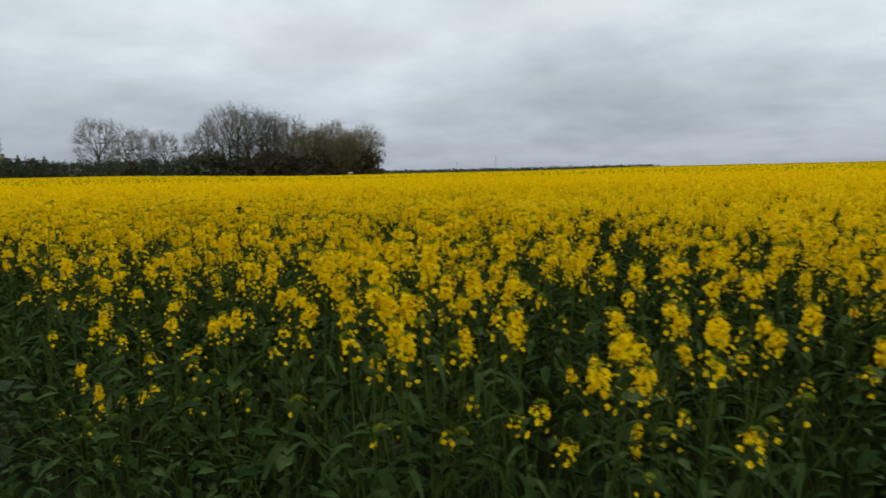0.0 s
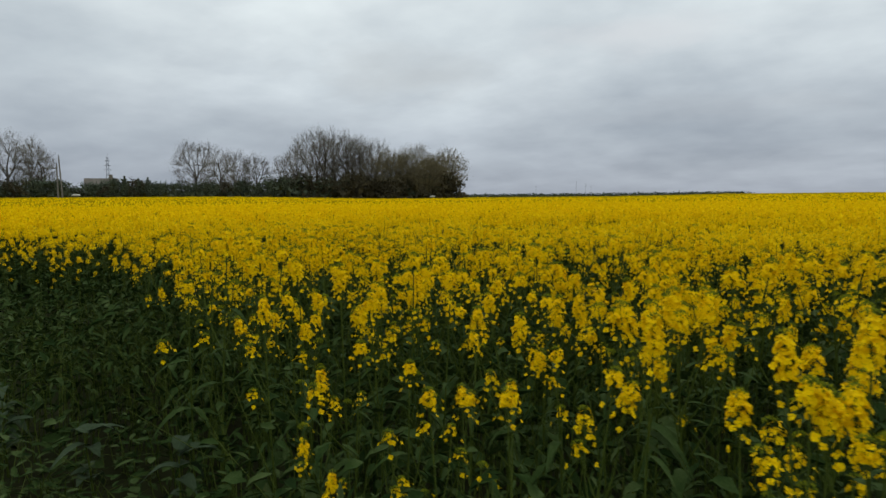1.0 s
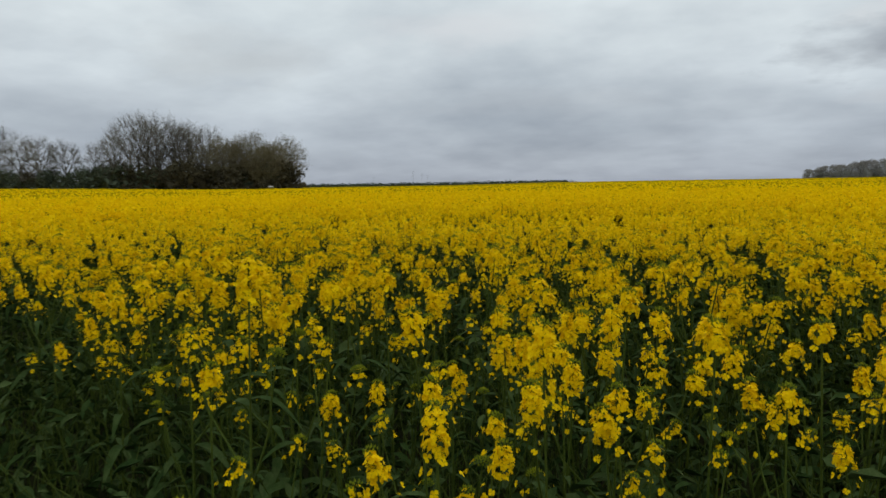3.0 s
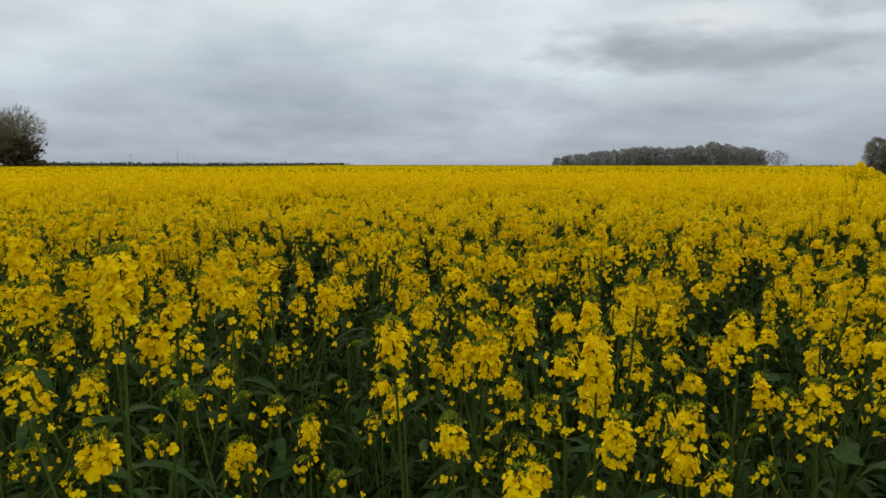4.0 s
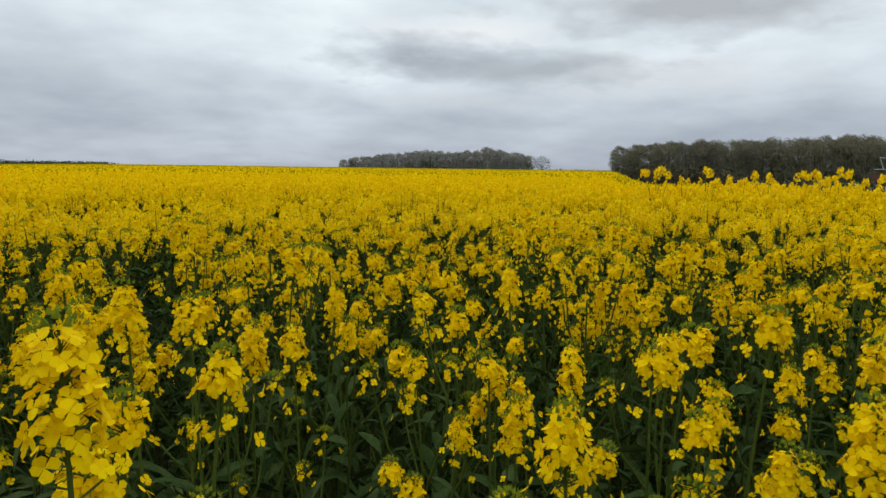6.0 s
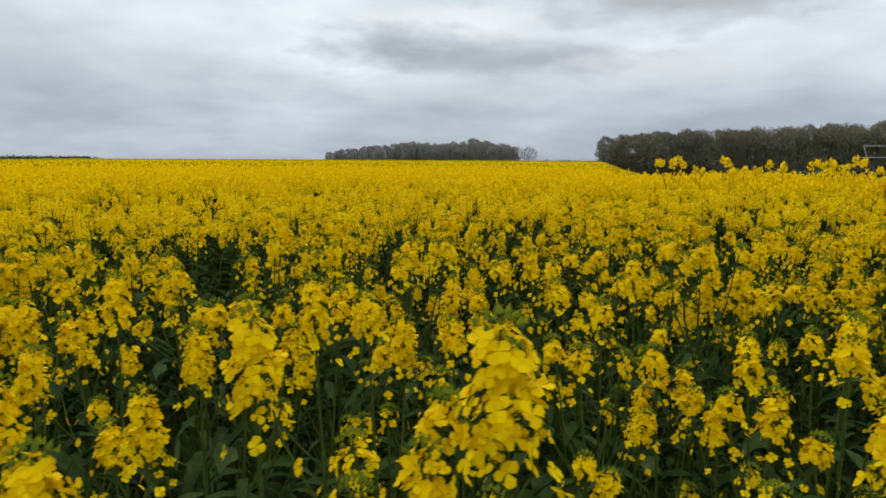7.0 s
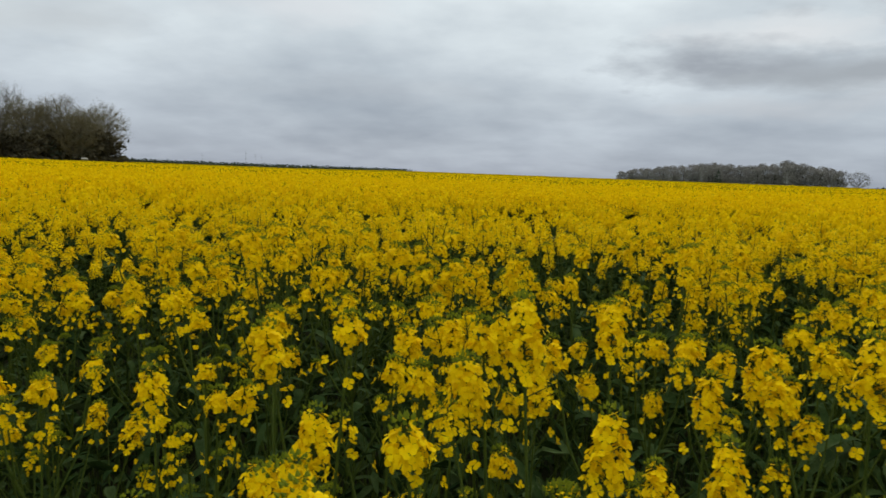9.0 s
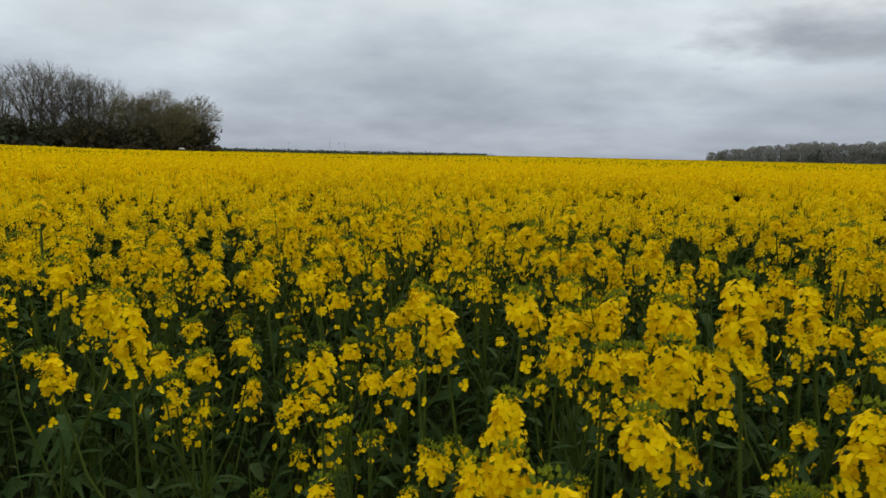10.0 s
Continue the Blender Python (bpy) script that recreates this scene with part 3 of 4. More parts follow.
def quick_plant(seed, low, heads_of, sparse_of):
    rnd = random.Random(900 + seed)
    _, heads, leaves = plant_plan(seed, low)
    stem, parts = Pile(), []
    add_tube(stem, [(0, 0, 0.2), (0, 0, MAIN_Z)], [0.006, 0.002], 3, 1)
    for p, _, _, _ in heads[1:]:
        add_tube(stem, [(p.x * 0.2, p.y * 0.2, p.z - 0.3), p], [0.003, 0.0016], 3, 1)
    for p, ang, size, _ in leaves:
        u, w, s = Vector((math.cos(ang), math.sin(ang), 0.2)), Vector((-math.sin(ang), math.cos(ang), 0)), size * 0.16
        stem.add([p, p + s * (0.5 * u - 0.17 * w), p + s * (u - Vector((0, 0, 0.4))), p + s * (0.5 * u + 0.17 * w)], [(0, 1, 2, 3)], 3)
    parts.append(stem.arrays())
    for p, d, size, kind in heads:
        v, t, m = sparse_of if kind == "sparse" else rnd.choice(heads_of)
        mat = np.array(turn_to(p, d, rnd.uniform(0, 6.28), size))
        parts.append((v @ mat[:3, :3].T + mat[:3, 3], t, m))
    return join(parts)


def join(parts):
    vs, ts, ms, o = [], [], [], 0
    for v, t, m in parts:
        vs.append(v), ts.append(t + o), ms.append(m)
        o += len(v)
    return np.concatenate(vs), np.concatenate(ts), np.concatenate(ms)


QUICK_HEADS = [quick_head(k, 20, 0.0142, 0.031, t, True) for k, t in enumerate((0.056, 0.068, 0.082, 0.095))]
QUICK_SPARSE = quick_head(9, 7, 0.0115, 0.024, 0.045, True)
FAR_HEADS = [quick_head(30 + k, 13, 0.019, 0.035, t, False) for k, t in enumerate((0.06, 0.072, 0.085, 0.098))]
FAR_SPARSE = quick_head(39, 5, 0.014, 0.026, 0.05, False)


def grow_mid(rest):
    """The crop past the nearest plants."""
    rnd = random.Random(21)
    kinds = [quick_plant(k, False, QUICK_HEADS, QUICK_SPARSE) for k in range(8)]
    edge = [quick_plant(50 + k, True, QUICK_HEADS, QUICK_SPARSE) for k in range(4)]
    deep = [quick_plant(70 + k, False, FAR_HEADS, FAR_SPARSE) for k in range(8)]
    parts = []
    for x, y, h in rest:
        v, t, m = rnd.choice(edge if inside(x, y) < 0.4 else kinds if core_gap(x, y) < 5.5 else deep)
        mat = np.array(plant_pose(x, y, h, rnd))
        parts.append((v @ mat[:3, :3].T + mat[:3, 3], t, m))
    crop = new("rapeseed_crop", mesh_tris("rapeseed_crop", *reorder(join(parts), [petal, stalk, bud, leaf_mat])))
    tagged(crop, "dense rapeseed crop in full yellow bloom over dark leaves", "rapeseed crop", kind="stuff")


def reorder(arrays, mats):
    return arrays[0], arrays[1], mats, arrays[2]


def in_field(x, y):
    return edge_side(x, y) > 0.2 and inside(x, y) > 0.3


def canopy_top(x, y):
    return ground_z(x, y) + canopy_z(x, y)


def grow_far():
    """Heads as small crossing tufts farther out, thinning into a rough sheet of bloom."""
    rng = np.random.default_rng(5)
    tufts = [quick_head(60 + k, 6, 0.025, 0.042, 0.095, False) for k in range(5)]
    clumps = [quick_head(80 + k, 2, 0.06, 0.06, 0.10, False) for k in range(4)]
    parts = []
    for lo, hi, per, kinds in ((12.4, 30.0, 25.0, tufts), (30.0, 85.0, 2.4, clumps)):
        count = int(per * math.radians(142) / 2 * (hi * hi - lo * lo))
        rr = np.sqrt(rng.uniform(lo * lo, hi * hi, count))
        bb = rng.uniform(-82, 60, count)
        for r, b in zip(rr, bb):
            x, y = place(b, r)
            x, y = x - 1, y + 2.5
            if open_spot(x, y) or not in_field(x, y) or (r < 30 and noise.noise((x * 0.9, y * 0.9, 5)) < -0.45):
                continue
            v, t, m = kinds[int(rng.integers(len(kinds)))]
            a, s = rng.uniform(0, 6.28), rng.uniform(0.8, 1.25)
            rot = np.array([[math.cos(a), -math.sin(a), 0], [math.sin(a), math.cos(a), 0], [0, 0, 1]]) * s
            z = canopy_top(x, y) - 0.06 + float(rng.normal(-0.01, 0.06)) + (0.14 if rng.uniform() < 0.015 else 0)
            parts.append((v @ rot.T + (x, y, z), t, m))
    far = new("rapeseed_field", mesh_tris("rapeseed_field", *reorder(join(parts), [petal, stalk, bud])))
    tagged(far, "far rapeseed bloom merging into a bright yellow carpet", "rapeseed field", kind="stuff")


def lay_canopy():
    """The closed sheet of bloom that the far crop runs into."""
    rnd = random.Random(31)
    radii = [11.0]
    while radii[-1] < 172:
        radii.append(radii[-1] * 1.018)
    angles = [62 - 0.55 * k for k in range(int(146 / 0.55))]
    grid, verts, faces = {}, [], []
    for i, r in enumerate(radii):
        for j, b in enumerate(angles):
            x, y = place(b, r)
            x, y = x - 1, y + 2.5
            if edge_side(x, y) < 0.0 or inside(x, y) < 0.2:
                continue
            sink = 0.13 * (1 - smooth(14, 45, r)) + 0.03
            grid[i, j] = len(verts)
            verts.append((x, y, canopy_top(x, y) - sink + rnd.uniform(-0.09, 0.06)))
    for i in range(len(radii) - 1):
        for j in range(len(angles) - 1):
            ids = [grid.get(k) for k in ((i, j), (i, j + 1), (i + 1, j + 1), (i + 1, j))]
            if None not in ids:
                faces.append(tuple(ids))
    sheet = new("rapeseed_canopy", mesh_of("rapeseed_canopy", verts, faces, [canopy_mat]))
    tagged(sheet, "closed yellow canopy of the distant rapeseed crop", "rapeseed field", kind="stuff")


def fill_under():
    """Leaves and stalks that close the space under the bloom, and weeds along the edge of the track."""
    rng = random.Random(61)
    kinds = []
    for k in range(12):
        pile = Pile()
        for q in range(30 if k < 6 else 6):
            ang, z = rng.uniform(0, 6.28), rng.uniform(0.12, 0.98)
            at = Vector((rng.uniform(-0.14, 0.14), rng.uniform(-0.14, 0.14), z))
            u, w, s = Vector((math.cos(ang), math.sin(ang), rng.uniform(-0.9, 0.6))), Vector((-math.sin(ang), math.cos(ang), rng.uniform(-0.7, 0.7))), (rng.uniform(0.035, 0.13) if k < 6 else rng.uniform(0.06, 0.19)) * (1.2 - 0.5 * z)
            g = rng.uniform(0.07, 0.26)
            pile.add([at, at + s * (0.4 * u - g * w + Vector((0, 0, 0.08))), at + s * (0.8 * u - 0.7 * g * w - Vector((0, 0, 0.10))), at + s * (u + 0.3 * g * w - Vector((0, 0, 0.36))), at + s * (0.75 * u + 0.8 * g * w - Vector((0, 0, 0.06))), at + s * (0.4 * u + g * w)], [(0, 1, 2), (0, 2, 3), (0, 3, 4), (0, 4, 5)], 1)
        for q in range(4 if k < 6 else 0):
            a, b = rng.uniform(-0.15, 0.15), rng.uniform(-0.15, 0.15)
            add_tube(pile, [(a, b, 0), (a * 1.5 + 0.02, b * 1.3, 0.5), (a * 2.0 + rng.uniform(-0.22, 0.22), b * 2.2 + rng.uniform(-0.2, 0.2), rng.uniform(0.6, 1.0))], [0.004, 0.0028, 0.0016], 3, 0)
        kinds.append(pile.arrays())
    parts, step = [], 0.24
    for i in range(-75, 80):
        for j in range(-14, 80):
            x, y = step * i + rng.uniform(-0.1, 0.1), step * j + rng.uniform(-0.1, 0.1)
            s, r = edge_line(x, y), math.hypot(x + 1, y - 2.5)
            size, spin, pick = rng.uniform(0.85, 1.1), rng.uniform(0, 360), rng.randrange(6)
            if s < -1.6 or r > 14 or edge_side(x, y) < 0 or not (-90 < bearing(x + 1.0, y - 2.6) < 68 or r < 6):
                continue
            high = canopy_z(x, y) / 1.23 * (0.46 + 0.54 * smooth(-0.7, 0.15, s))
            gap = track_gap(x, y)
            if gap < 0.4:
                high *= 0.35 + 0.5 * gap
            mat = np.array(pose(x, y, ground_z(x, y) - 0.01, 0, 0, spin) @ Matrix.Diagonal((size, size, high * size, 1)))
            v, t, m = kinds[pick + (6 if r > 6 else 0)]
            parts.append((v @ mat[:3, :3].T + mat[:3, 3], t, m))
    under = new("crop_undergrowth", mesh_tris("crop_undergrowth", *reorder(join(parts), [stalk, leaf_mat])))
    tagged(under, "dark green leaves and stalks under the rapeseed bloom", "undergrowth", kind="stuff")


rest_of_crop = plant_crop()
fill_under()
grow_mid(rest_of_crop)
grow_far()
lay_canopy()


# ---- trees, hedges and the far edge of the fields ----
def twig_cloud(pile, rnd, centre, spread, count, length, half, rise=0.5, mat=0):
    """Slim tapering twigs that point outwards and up round a place."""
    for _ in range(count):
        v = Vector((rnd.gauss(0, 1), rnd.gauss(0, 1), rnd.gauss(0, 1)))
        v *= min(1.0, 2.0 / max(v.length, 0.01))
        p = Vector(centre) + Vector((v.x * spread[0], v.y * spread[1], v.z * spread[2])) * 0.5
        out = Vector((p.x, p.y, 0)).normalized() * 0.6 + Vector((rnd.gauss(0, 0.6), rnd.gauss(0, 0.6), rnd.gauss(0, 0.5) + rise))
        a, _, d = basis(out if out.length > 0.01 else (0, 0, 1), rnd.uniform(0, 6.28))
        h = half * rnd.uniform(0.7, 1.4)
        pile.add([p - h * a, p + h * a, p + d * length * rnd.uniform(0.5, 1.3)], [(0, 1, 2)], mat)


def round_off(pile, height, width, low, rough=1.0):
    """Draws straggling tips in towards a rounded crown."""
    mid, half = height * (1 + low) / 2, height * (1 - low) / 2
    out = []
    for x, y, z in pile.v:
        q = math.sqrt((x * x + y * y) / (width * 0.5) ** 2 + ((z - mid) / half) ** 2)
        q *= 1 + rough * 0.42 * noise.noise((5 * x / width + height, 5 * y / width, 5 * z / height)) + rough * 0.16 * noise.noise((14 * x / width, 14 * y / width, 14 * z / height + height))
        if q > 0.92 and z > height * low:
            k = (0.92 + 0.14 * (1 - math.exp(-(q - 0.92) * 2.0))) / q
            x, y, z = x * k, y * k, mid + (z - mid) * k
        out.append((x, y, z))
    pile.v = out


def leaf_cloud(pile, rnd, centre, spread, count, size, mat=0):
    for _ in range(count):
        v = Vector((rnd.gauss(0, 1), rnd.gauss(0, 1), rnd.gauss(0, 1)))
        v *= min(1.0, 2.0 / max(v.length, 0.01))
        p = Vector(centre) + Vector((v.x * spread[0], v.y * spread[1], v.z * spread[2])) * 0.5
        a, b, _ = basis((rnd.gauss(0, 1), rnd.gauss(0, 1), rnd.gauss(0, 1) + 0.01), rnd.uniform(0, 6))
        s = size * rnd.uniform(0.6, 1.4)
        pile.add([p + s * a, p + 0.7 * s * b, p - s * a * 0.8, p - 0.6 * s * b], [(0, 1, 2, 3)], mat)


def split_tips(tips, count, rng):
    """Groups of neighbouring tips, each to be fed by one branch."""
    count = min(count, len(tips))
    mids = tips[rng.choice(len(tips), count, replace=False)]
    for _ in range(5):
        which = np.argmin(((tips[:, None] - mids[None]) ** 2).sum(2), axis=1)
        mids = np.array([tips[which == k].mean(0) if (which == k).any() else mids[k] for k in range(count)])
    return [tips[which == k] for k in range(count) if (which == k).any()]


def feed_tips(rng, limbs, twigs, root, tips, radius, orders, thin):
    """Branches that fork from the root towards groups of tips; the last order is fine tapering twigs."""
    if not orders or len(tips) < 3:
        for tip in tips:
            a, b, _ = basis(Vector(tip) - root, rng.uniform(0, 6.28))
            mid = root.lerp(Vector(tip), 0.55) + Vector(rng.normal(0, 0.09, 3))
            for p, q, w in ((root, mid, 1.4), (mid, Vector(tip), 1.0)):
                twigs.add([p - w * thin * a, p + w * thin * a, q + 0.35 * thin * a], [(0, 1, 2)], 0)
        return
    for group in split_tips(tips, orders[0], rng):
        goal = Vector(group.mean(0))
        node = root.lerp(goal, rng.uniform(0.42, 0.6)) + Vector(rng.normal(0, 0.035, 3)) * (goal - root).length
        mid = root.lerp(node, 0.5) + Vector((rng.normal(0, 0.06), rng.normal(0, 0.06), rng.normal(-0.05, 0.05))) * (node - root).length
        r = max(radius * math.sqrt(len(group) / len(tips)) * 1.08, 0.024)
        add_tube(limbs if len(orders) > 2 else twigs, [root, mid, node], [radius if len(group) > 0.4 * len(tips) else 0.5 * (radius + r), r, r * 0.85], 5 if len(orders) > 2 else 3, 0)
        feed_tips(rng, limbs, twigs, node, group, r * 0.85, orders[1:], thin)


def bare_tree(seed, height, wide, low, trunk_share, label, tips=2400, thin=0.027, buds=0, twig=twig_mat, shell=0.45, name="bare_tree", stems=1, trunk_mat=bark):
    """A leafless tree: tapered trunk, limbs that fan out, and a rounded crown of fine twigs."""
    rng = np.random.default_rng(seed)
    rnd = random.Random(seed)
    limbs, twigs = Pile(), Pile()
    mid, half, across = height * (1 + low) / 2, height * (1 - low) / 2, height * wide / 2
    ways = rng.normal(0, 1, (tips, 3))
    ways /= np.linalg.norm(ways, axis=1)[:, None]
    far = rng.uniform(shell, 1, tips) ** 0.6
    far *= np.array([1 + 0.26 * noise.noise((1.7 * w[0] + seed, 1.7 * w[1], 1.7 * w[2])) + 0.10 * noise.noise((5 * w[0], 5 * w[1] + seed, 5 * w[2])) for w in ways])
    crown_tips = ways * far[:, None] * (across, across, half) + (0, 0, mid)
    crown_tips = crown_tips[crown_tips[:, 2] > height * 0.10]
    for group in split_tips(crown_tips, stems, rng):
        lean = Vector((*group.mean(0)[:2], 0)) * (0.35 if stems > 1 else 0.1)
        girth = height * 0.026 / math.sqrt(stems)
        fork = Vector((0, 0, height * trunk_share)) + lean * 1.2 + Vector((rng.normal(0, 0.12), rng.normal(0, 0.12), 0))
        foot = lean * 0.5 - Vector((0, 0, 0.5))
        add_tube(limbs, [foot, foot.lerp(fork, 0.3), foot.lerp(fork, 0.65) + Vector(rng.normal(0, 0.08, 3)), fork], [girth * 1.5, girth * 1.05, girth * 0.9, girth * 0.75], 7, 0)
        leader = group[group[:, 2] > mid]
        side = group[group[:, 2] <= mid]
        if len(side):
            feed_tips(rng, limbs, twigs, foot.lerp(fork, 0.72), side, girth * 0.55, (5, 4, 4, 3), thin)
        if len(leader):
            feed_tips(rng, limbs, twigs, fork, leader, girth * 0.7, (5, 4, 4, 4), thin)
    for p in crown_tips[:: 2]:
        twig_cloud(twigs, rnd, p, (0.5, 0.5, 0.5), 2, 0.42, thin * 0.8, 0.0)
    if buds:
        for p in crown_tips[rng.choice(len(crown_tips), min(buds, len(crown_tips)), replace=False)]:
            leaf_cloud(twigs, rnd, p, (0.4, 0.4, 0.4), 3, 0.05, 1)
    tree = tagged(new(name), label, "tree")
    for part_name, pile, mats in (("trunk", limbs, [trunk_mat]), ("crown", twigs, [twig, budding])):
        ob = new(part_name, pile.mesh(part_name, mats, part_name == "trunk"))
        ob.parent = tree
    tree["tall"] = float(np.percentile(crown_tips[:, 2], 99.5))
    return tree


def thick_tree(seed, height, width, label, mat, name="wood_tree", clumps=26, per=26, low=0.12, size=0.3, core=130):
    """A tree of a closed wood: trunk, limbs and a close crown of twig clumps with an uneven outline."""
    rnd = random.Random(seed)
    limbs, crown = Pile(), Pile()
    add_tube(limbs, [(0, 0, -0.5), (rnd.gauss(0, 0.1), rnd.gauss(0, 0.1), height * 0.4), (rnd.gauss(0, 0.3), rnd.gauss(0, 0.3), height * 0.85)], [height * 0.02, height * 0.014, height * 0.004], 6, 0)
    for k in range(6):
        z, ang = height * rnd.uniform(0.25, 0.6), k * 2.4
        add_tube(limbs, [(0, 0, z), (math.cos(ang) * width * 0.3, math.sin(ang) * width * 0.3, z + height * 0.22)], [height * 0.008, height * 0.002], 4, 0)
    leaf_cloud(crown, rnd, (0, 0, height * 0.34), (width * 0.42, width * 0.42, height * 0.38), core, size * 1.3 if core > 300 else size * 1.9)
    for k in range(clumps):
        f = rnd.uniform(low, 0.95) ** 0.85
        ang, wide = rnd.uniform(0, 6.28), width * 0.5 * math.sin(math.pi * min(0.97, 0.30 + 0.64 * f)) ** 0.6
        r = wide * math.sqrt(rnd.uniform(0.05, 1))
        at = (math.cos(ang) * r, math.sin(ang) * r, height * f)
        twig_cloud(crown, rnd, at, (width * 0.22, width * 0.22, height * 0.10), per, height * 0.06, size * 0.48)
    for pile in (limbs, crown):
        round_off(pile, height, width * 1.05, -0.25, 1.0 if core > 300 else 0.55)
    tree = tagged(new(name), label, "tree")
    for part_name, pile, m in (("trunk", limbs, bark), ("crown", crown, mat)):
        ob = new(part_name, pile.mesh(part_name, [m]))
        ob.parent = tree
    tree["tall"] = max(p[2] for p in crown.v)
    return tree


USED = set()


def stand(kind, x, y, height, rnd, group, label=""):
    """Puts the tree itself at its first place and copies of it at the next."""
    m = pose(x, y, ground_z(x, y) - 0.2, 0, 0, rnd.uniform(0, 360)) @ Matrix.Scale(height / kind["tall"], 4)
    if kind.name in USED:
        ob = copy_at(kind, m)
    else:
        USED.add(kind.name)
        kind.matrix_basis = m
        ob = kind
    return tagged(ob, label, group=group)


EYE = 1.63


def tall_at(elev, dist, x, y):
    return EYE + dist * math.tan(radians(elev)) - ground_z(x, y)


def plant_woods():
    rnd = random.Random(77)
    open_kinds = [bare_tree(k, 14, 0.70, 0.10, 0.36, "round-crowned bare tree standing at the field's far side", tips=4200, thin=0.017) for k in (1, 2, 3)]
    slim_kinds = [bare_tree(10 + k, 16, 0.5 + 0.06 * k, 0.16, 0.4, "tall bare tree with fine twigs in the small wood", tips=2700, thin=0.017, buds=260 * k, stems=1 + k % 2) for k in range(4)]
    full_kinds = [bare_tree(30 + k, 12, 0.82, 0.14, 0.30, "close-twigged olive-brown tree at the end of the small wood", tips=5000, thin=0.022, buds=900, twig=budding, shell=0.3, name="wood_tree", stems=1 + k % 2) for k in range(3)]
    for brg, elev in ((29.4, 4.8), (27.5, 4.3), (26.3, 4.1), (24.6, 3.85), (42.25, 5.1), (44.36, 4.7), (46.47, 5.2)):
        d = 150 + rnd.uniform(-4, 6)
        x, y = place(brg, d)
        stand(rnd.choice(open_kinds), x, y, tall_at(elev, d, x, y), rnd, "bare trees by the field")
    for brg, elev in ((22.4, 3.6), (21.3, 4.6), (19.9, 5.75), (19.0, 5.45), (18.2, 5.75), (17.1, 5.65), (16.5, 5.1), (15.9, 5.2), (14.8, 4.9), (40.84, 4.6), (40.13, 3.9)):
        d = 150 + rnd.uniform(-3, 10)
        x, y = place(brg, d)
        stand(rnd.choice(slim_kinds), x, y, 1.05 * tall_at(elev, d, x, y), rnd, "trees of the small wood")
    for brg, elev in ((13.2, 4.05), (11.2, 4.4), (8.5, 4.05), (12.2, 3.75), (9.8, 3.55), (14.3, 3.6), (10.4, 3.2), (9.0, 3.2)):
        d = 149 + rnd.uniform(-3, 6)
        x, y = place(brg, d)
        stand(rnd.choice(full_kinds), x, y, 1.05 * tall_at(elev, d, x, y), rnd, "trees of the small wood")
    wood_kinds = [thick_tree(50 + k, 12, 8, "brown leafless tree in the distant wood", wood_dark, clumps=36, per=120, size=0.125, core=260, low=0.04) for k in range(4)]
    hazy_kinds = [thick_tree(60 + k, 12, 9, "brown leafless tree in the distant wood, coloured grey for haze", far_wood, clumps=30, per=80, size=0.20, core=200) for k in range(3)]
    tops_b = [(-34.0, 0.5), (-35.32, 0.8), (-37.84, 1.05), (-41.48, 1.45), (-44.41, 1.35), (-47.35, 1.72), (-50.28, 1.2), (-51.19, 1.0)]
    tops_c = [(-57.25, 1.1), (-58.26, 1.95), (-60.57, 2.15), (-65.1, 2.35), (-70.13, 2.5), (-74.16, 2.55), (-78.79, 2.75), (-96.25, 2.9)]

    def top_of(tops, b):
        return float(np.interp(-b, [-p for p, _ in tops], [e for _, e in tops]))

    def wood(tops, lo, hi, step, dist, rows, group, extra):
        b = lo
        while b > hi:
            for q in range(rows):
                bb = b + rnd.uniform(-0.4, 0.4) * step
                d = dist + q * 9 + rnd.uniform(-3, 3)
                x, y = place(bb, d)
                x, y = x - 1.1, y + 3.0
                e = top_of(tops, bb) * rnd.uniform(0.90, 1.0) * (1 if q else 0.88) + 0.12
                stand(rnd.choice(extra), x, y, max(2.0, 1.17 * tall_at(e, d, x, y)), rnd, group)
            b -= step

    wood(tops_b, -34.5, -51.2, 0.62, 400, 2, "trees of the far wood", hazy_kinds)
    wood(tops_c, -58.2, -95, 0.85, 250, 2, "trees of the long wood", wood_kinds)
    lone_kinds = [bare_tree(5 + k, 12, 0.95, 0.08, 0.3, "round bare tree at the end of the far wood, coloured grey for haze", tips=1300, thin=0.045, twig=far_wood) for k in range(2)]
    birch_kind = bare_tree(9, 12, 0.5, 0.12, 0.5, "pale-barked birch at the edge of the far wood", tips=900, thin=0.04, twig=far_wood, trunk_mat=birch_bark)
    x, y = place(-51.9, 398)
    x, y = x - 1.1, y + 3.0
    stand(lone_kinds[0], x, y, tall_at(1.4, 398, x, y), rnd, "trees of the far wood", "lone round bare tree at the end of the far wood")
    x, y = place(-50.7, 398)
    x, y = x - 1.1, y + 3.0
    stand(lone_kinds[1], x, y, tall_at(1.45, 398, x, y), rnd, "trees of the far wood")
    for brg, elev in ((-41.1, 1.25), (-42.4, 1.5), (-47.3, 1.3), (-38.6, 0.95)):
        x, y = place(brg, 391)
        x, y = x - 2.1, y + 3.2
        stand(birch_kind, x, y, tall_at(elev, 391, x, y), rnd, "trees of the far wood")
    for brg in (-65.2, -63.0, -67.5):
        x, y = place(brg, 249)
        stand(open_kinds[2], x, y, tall_at(top_of(tops_c, brg) + 0.12, 249, x, y), rnd, "trees of the long wood")


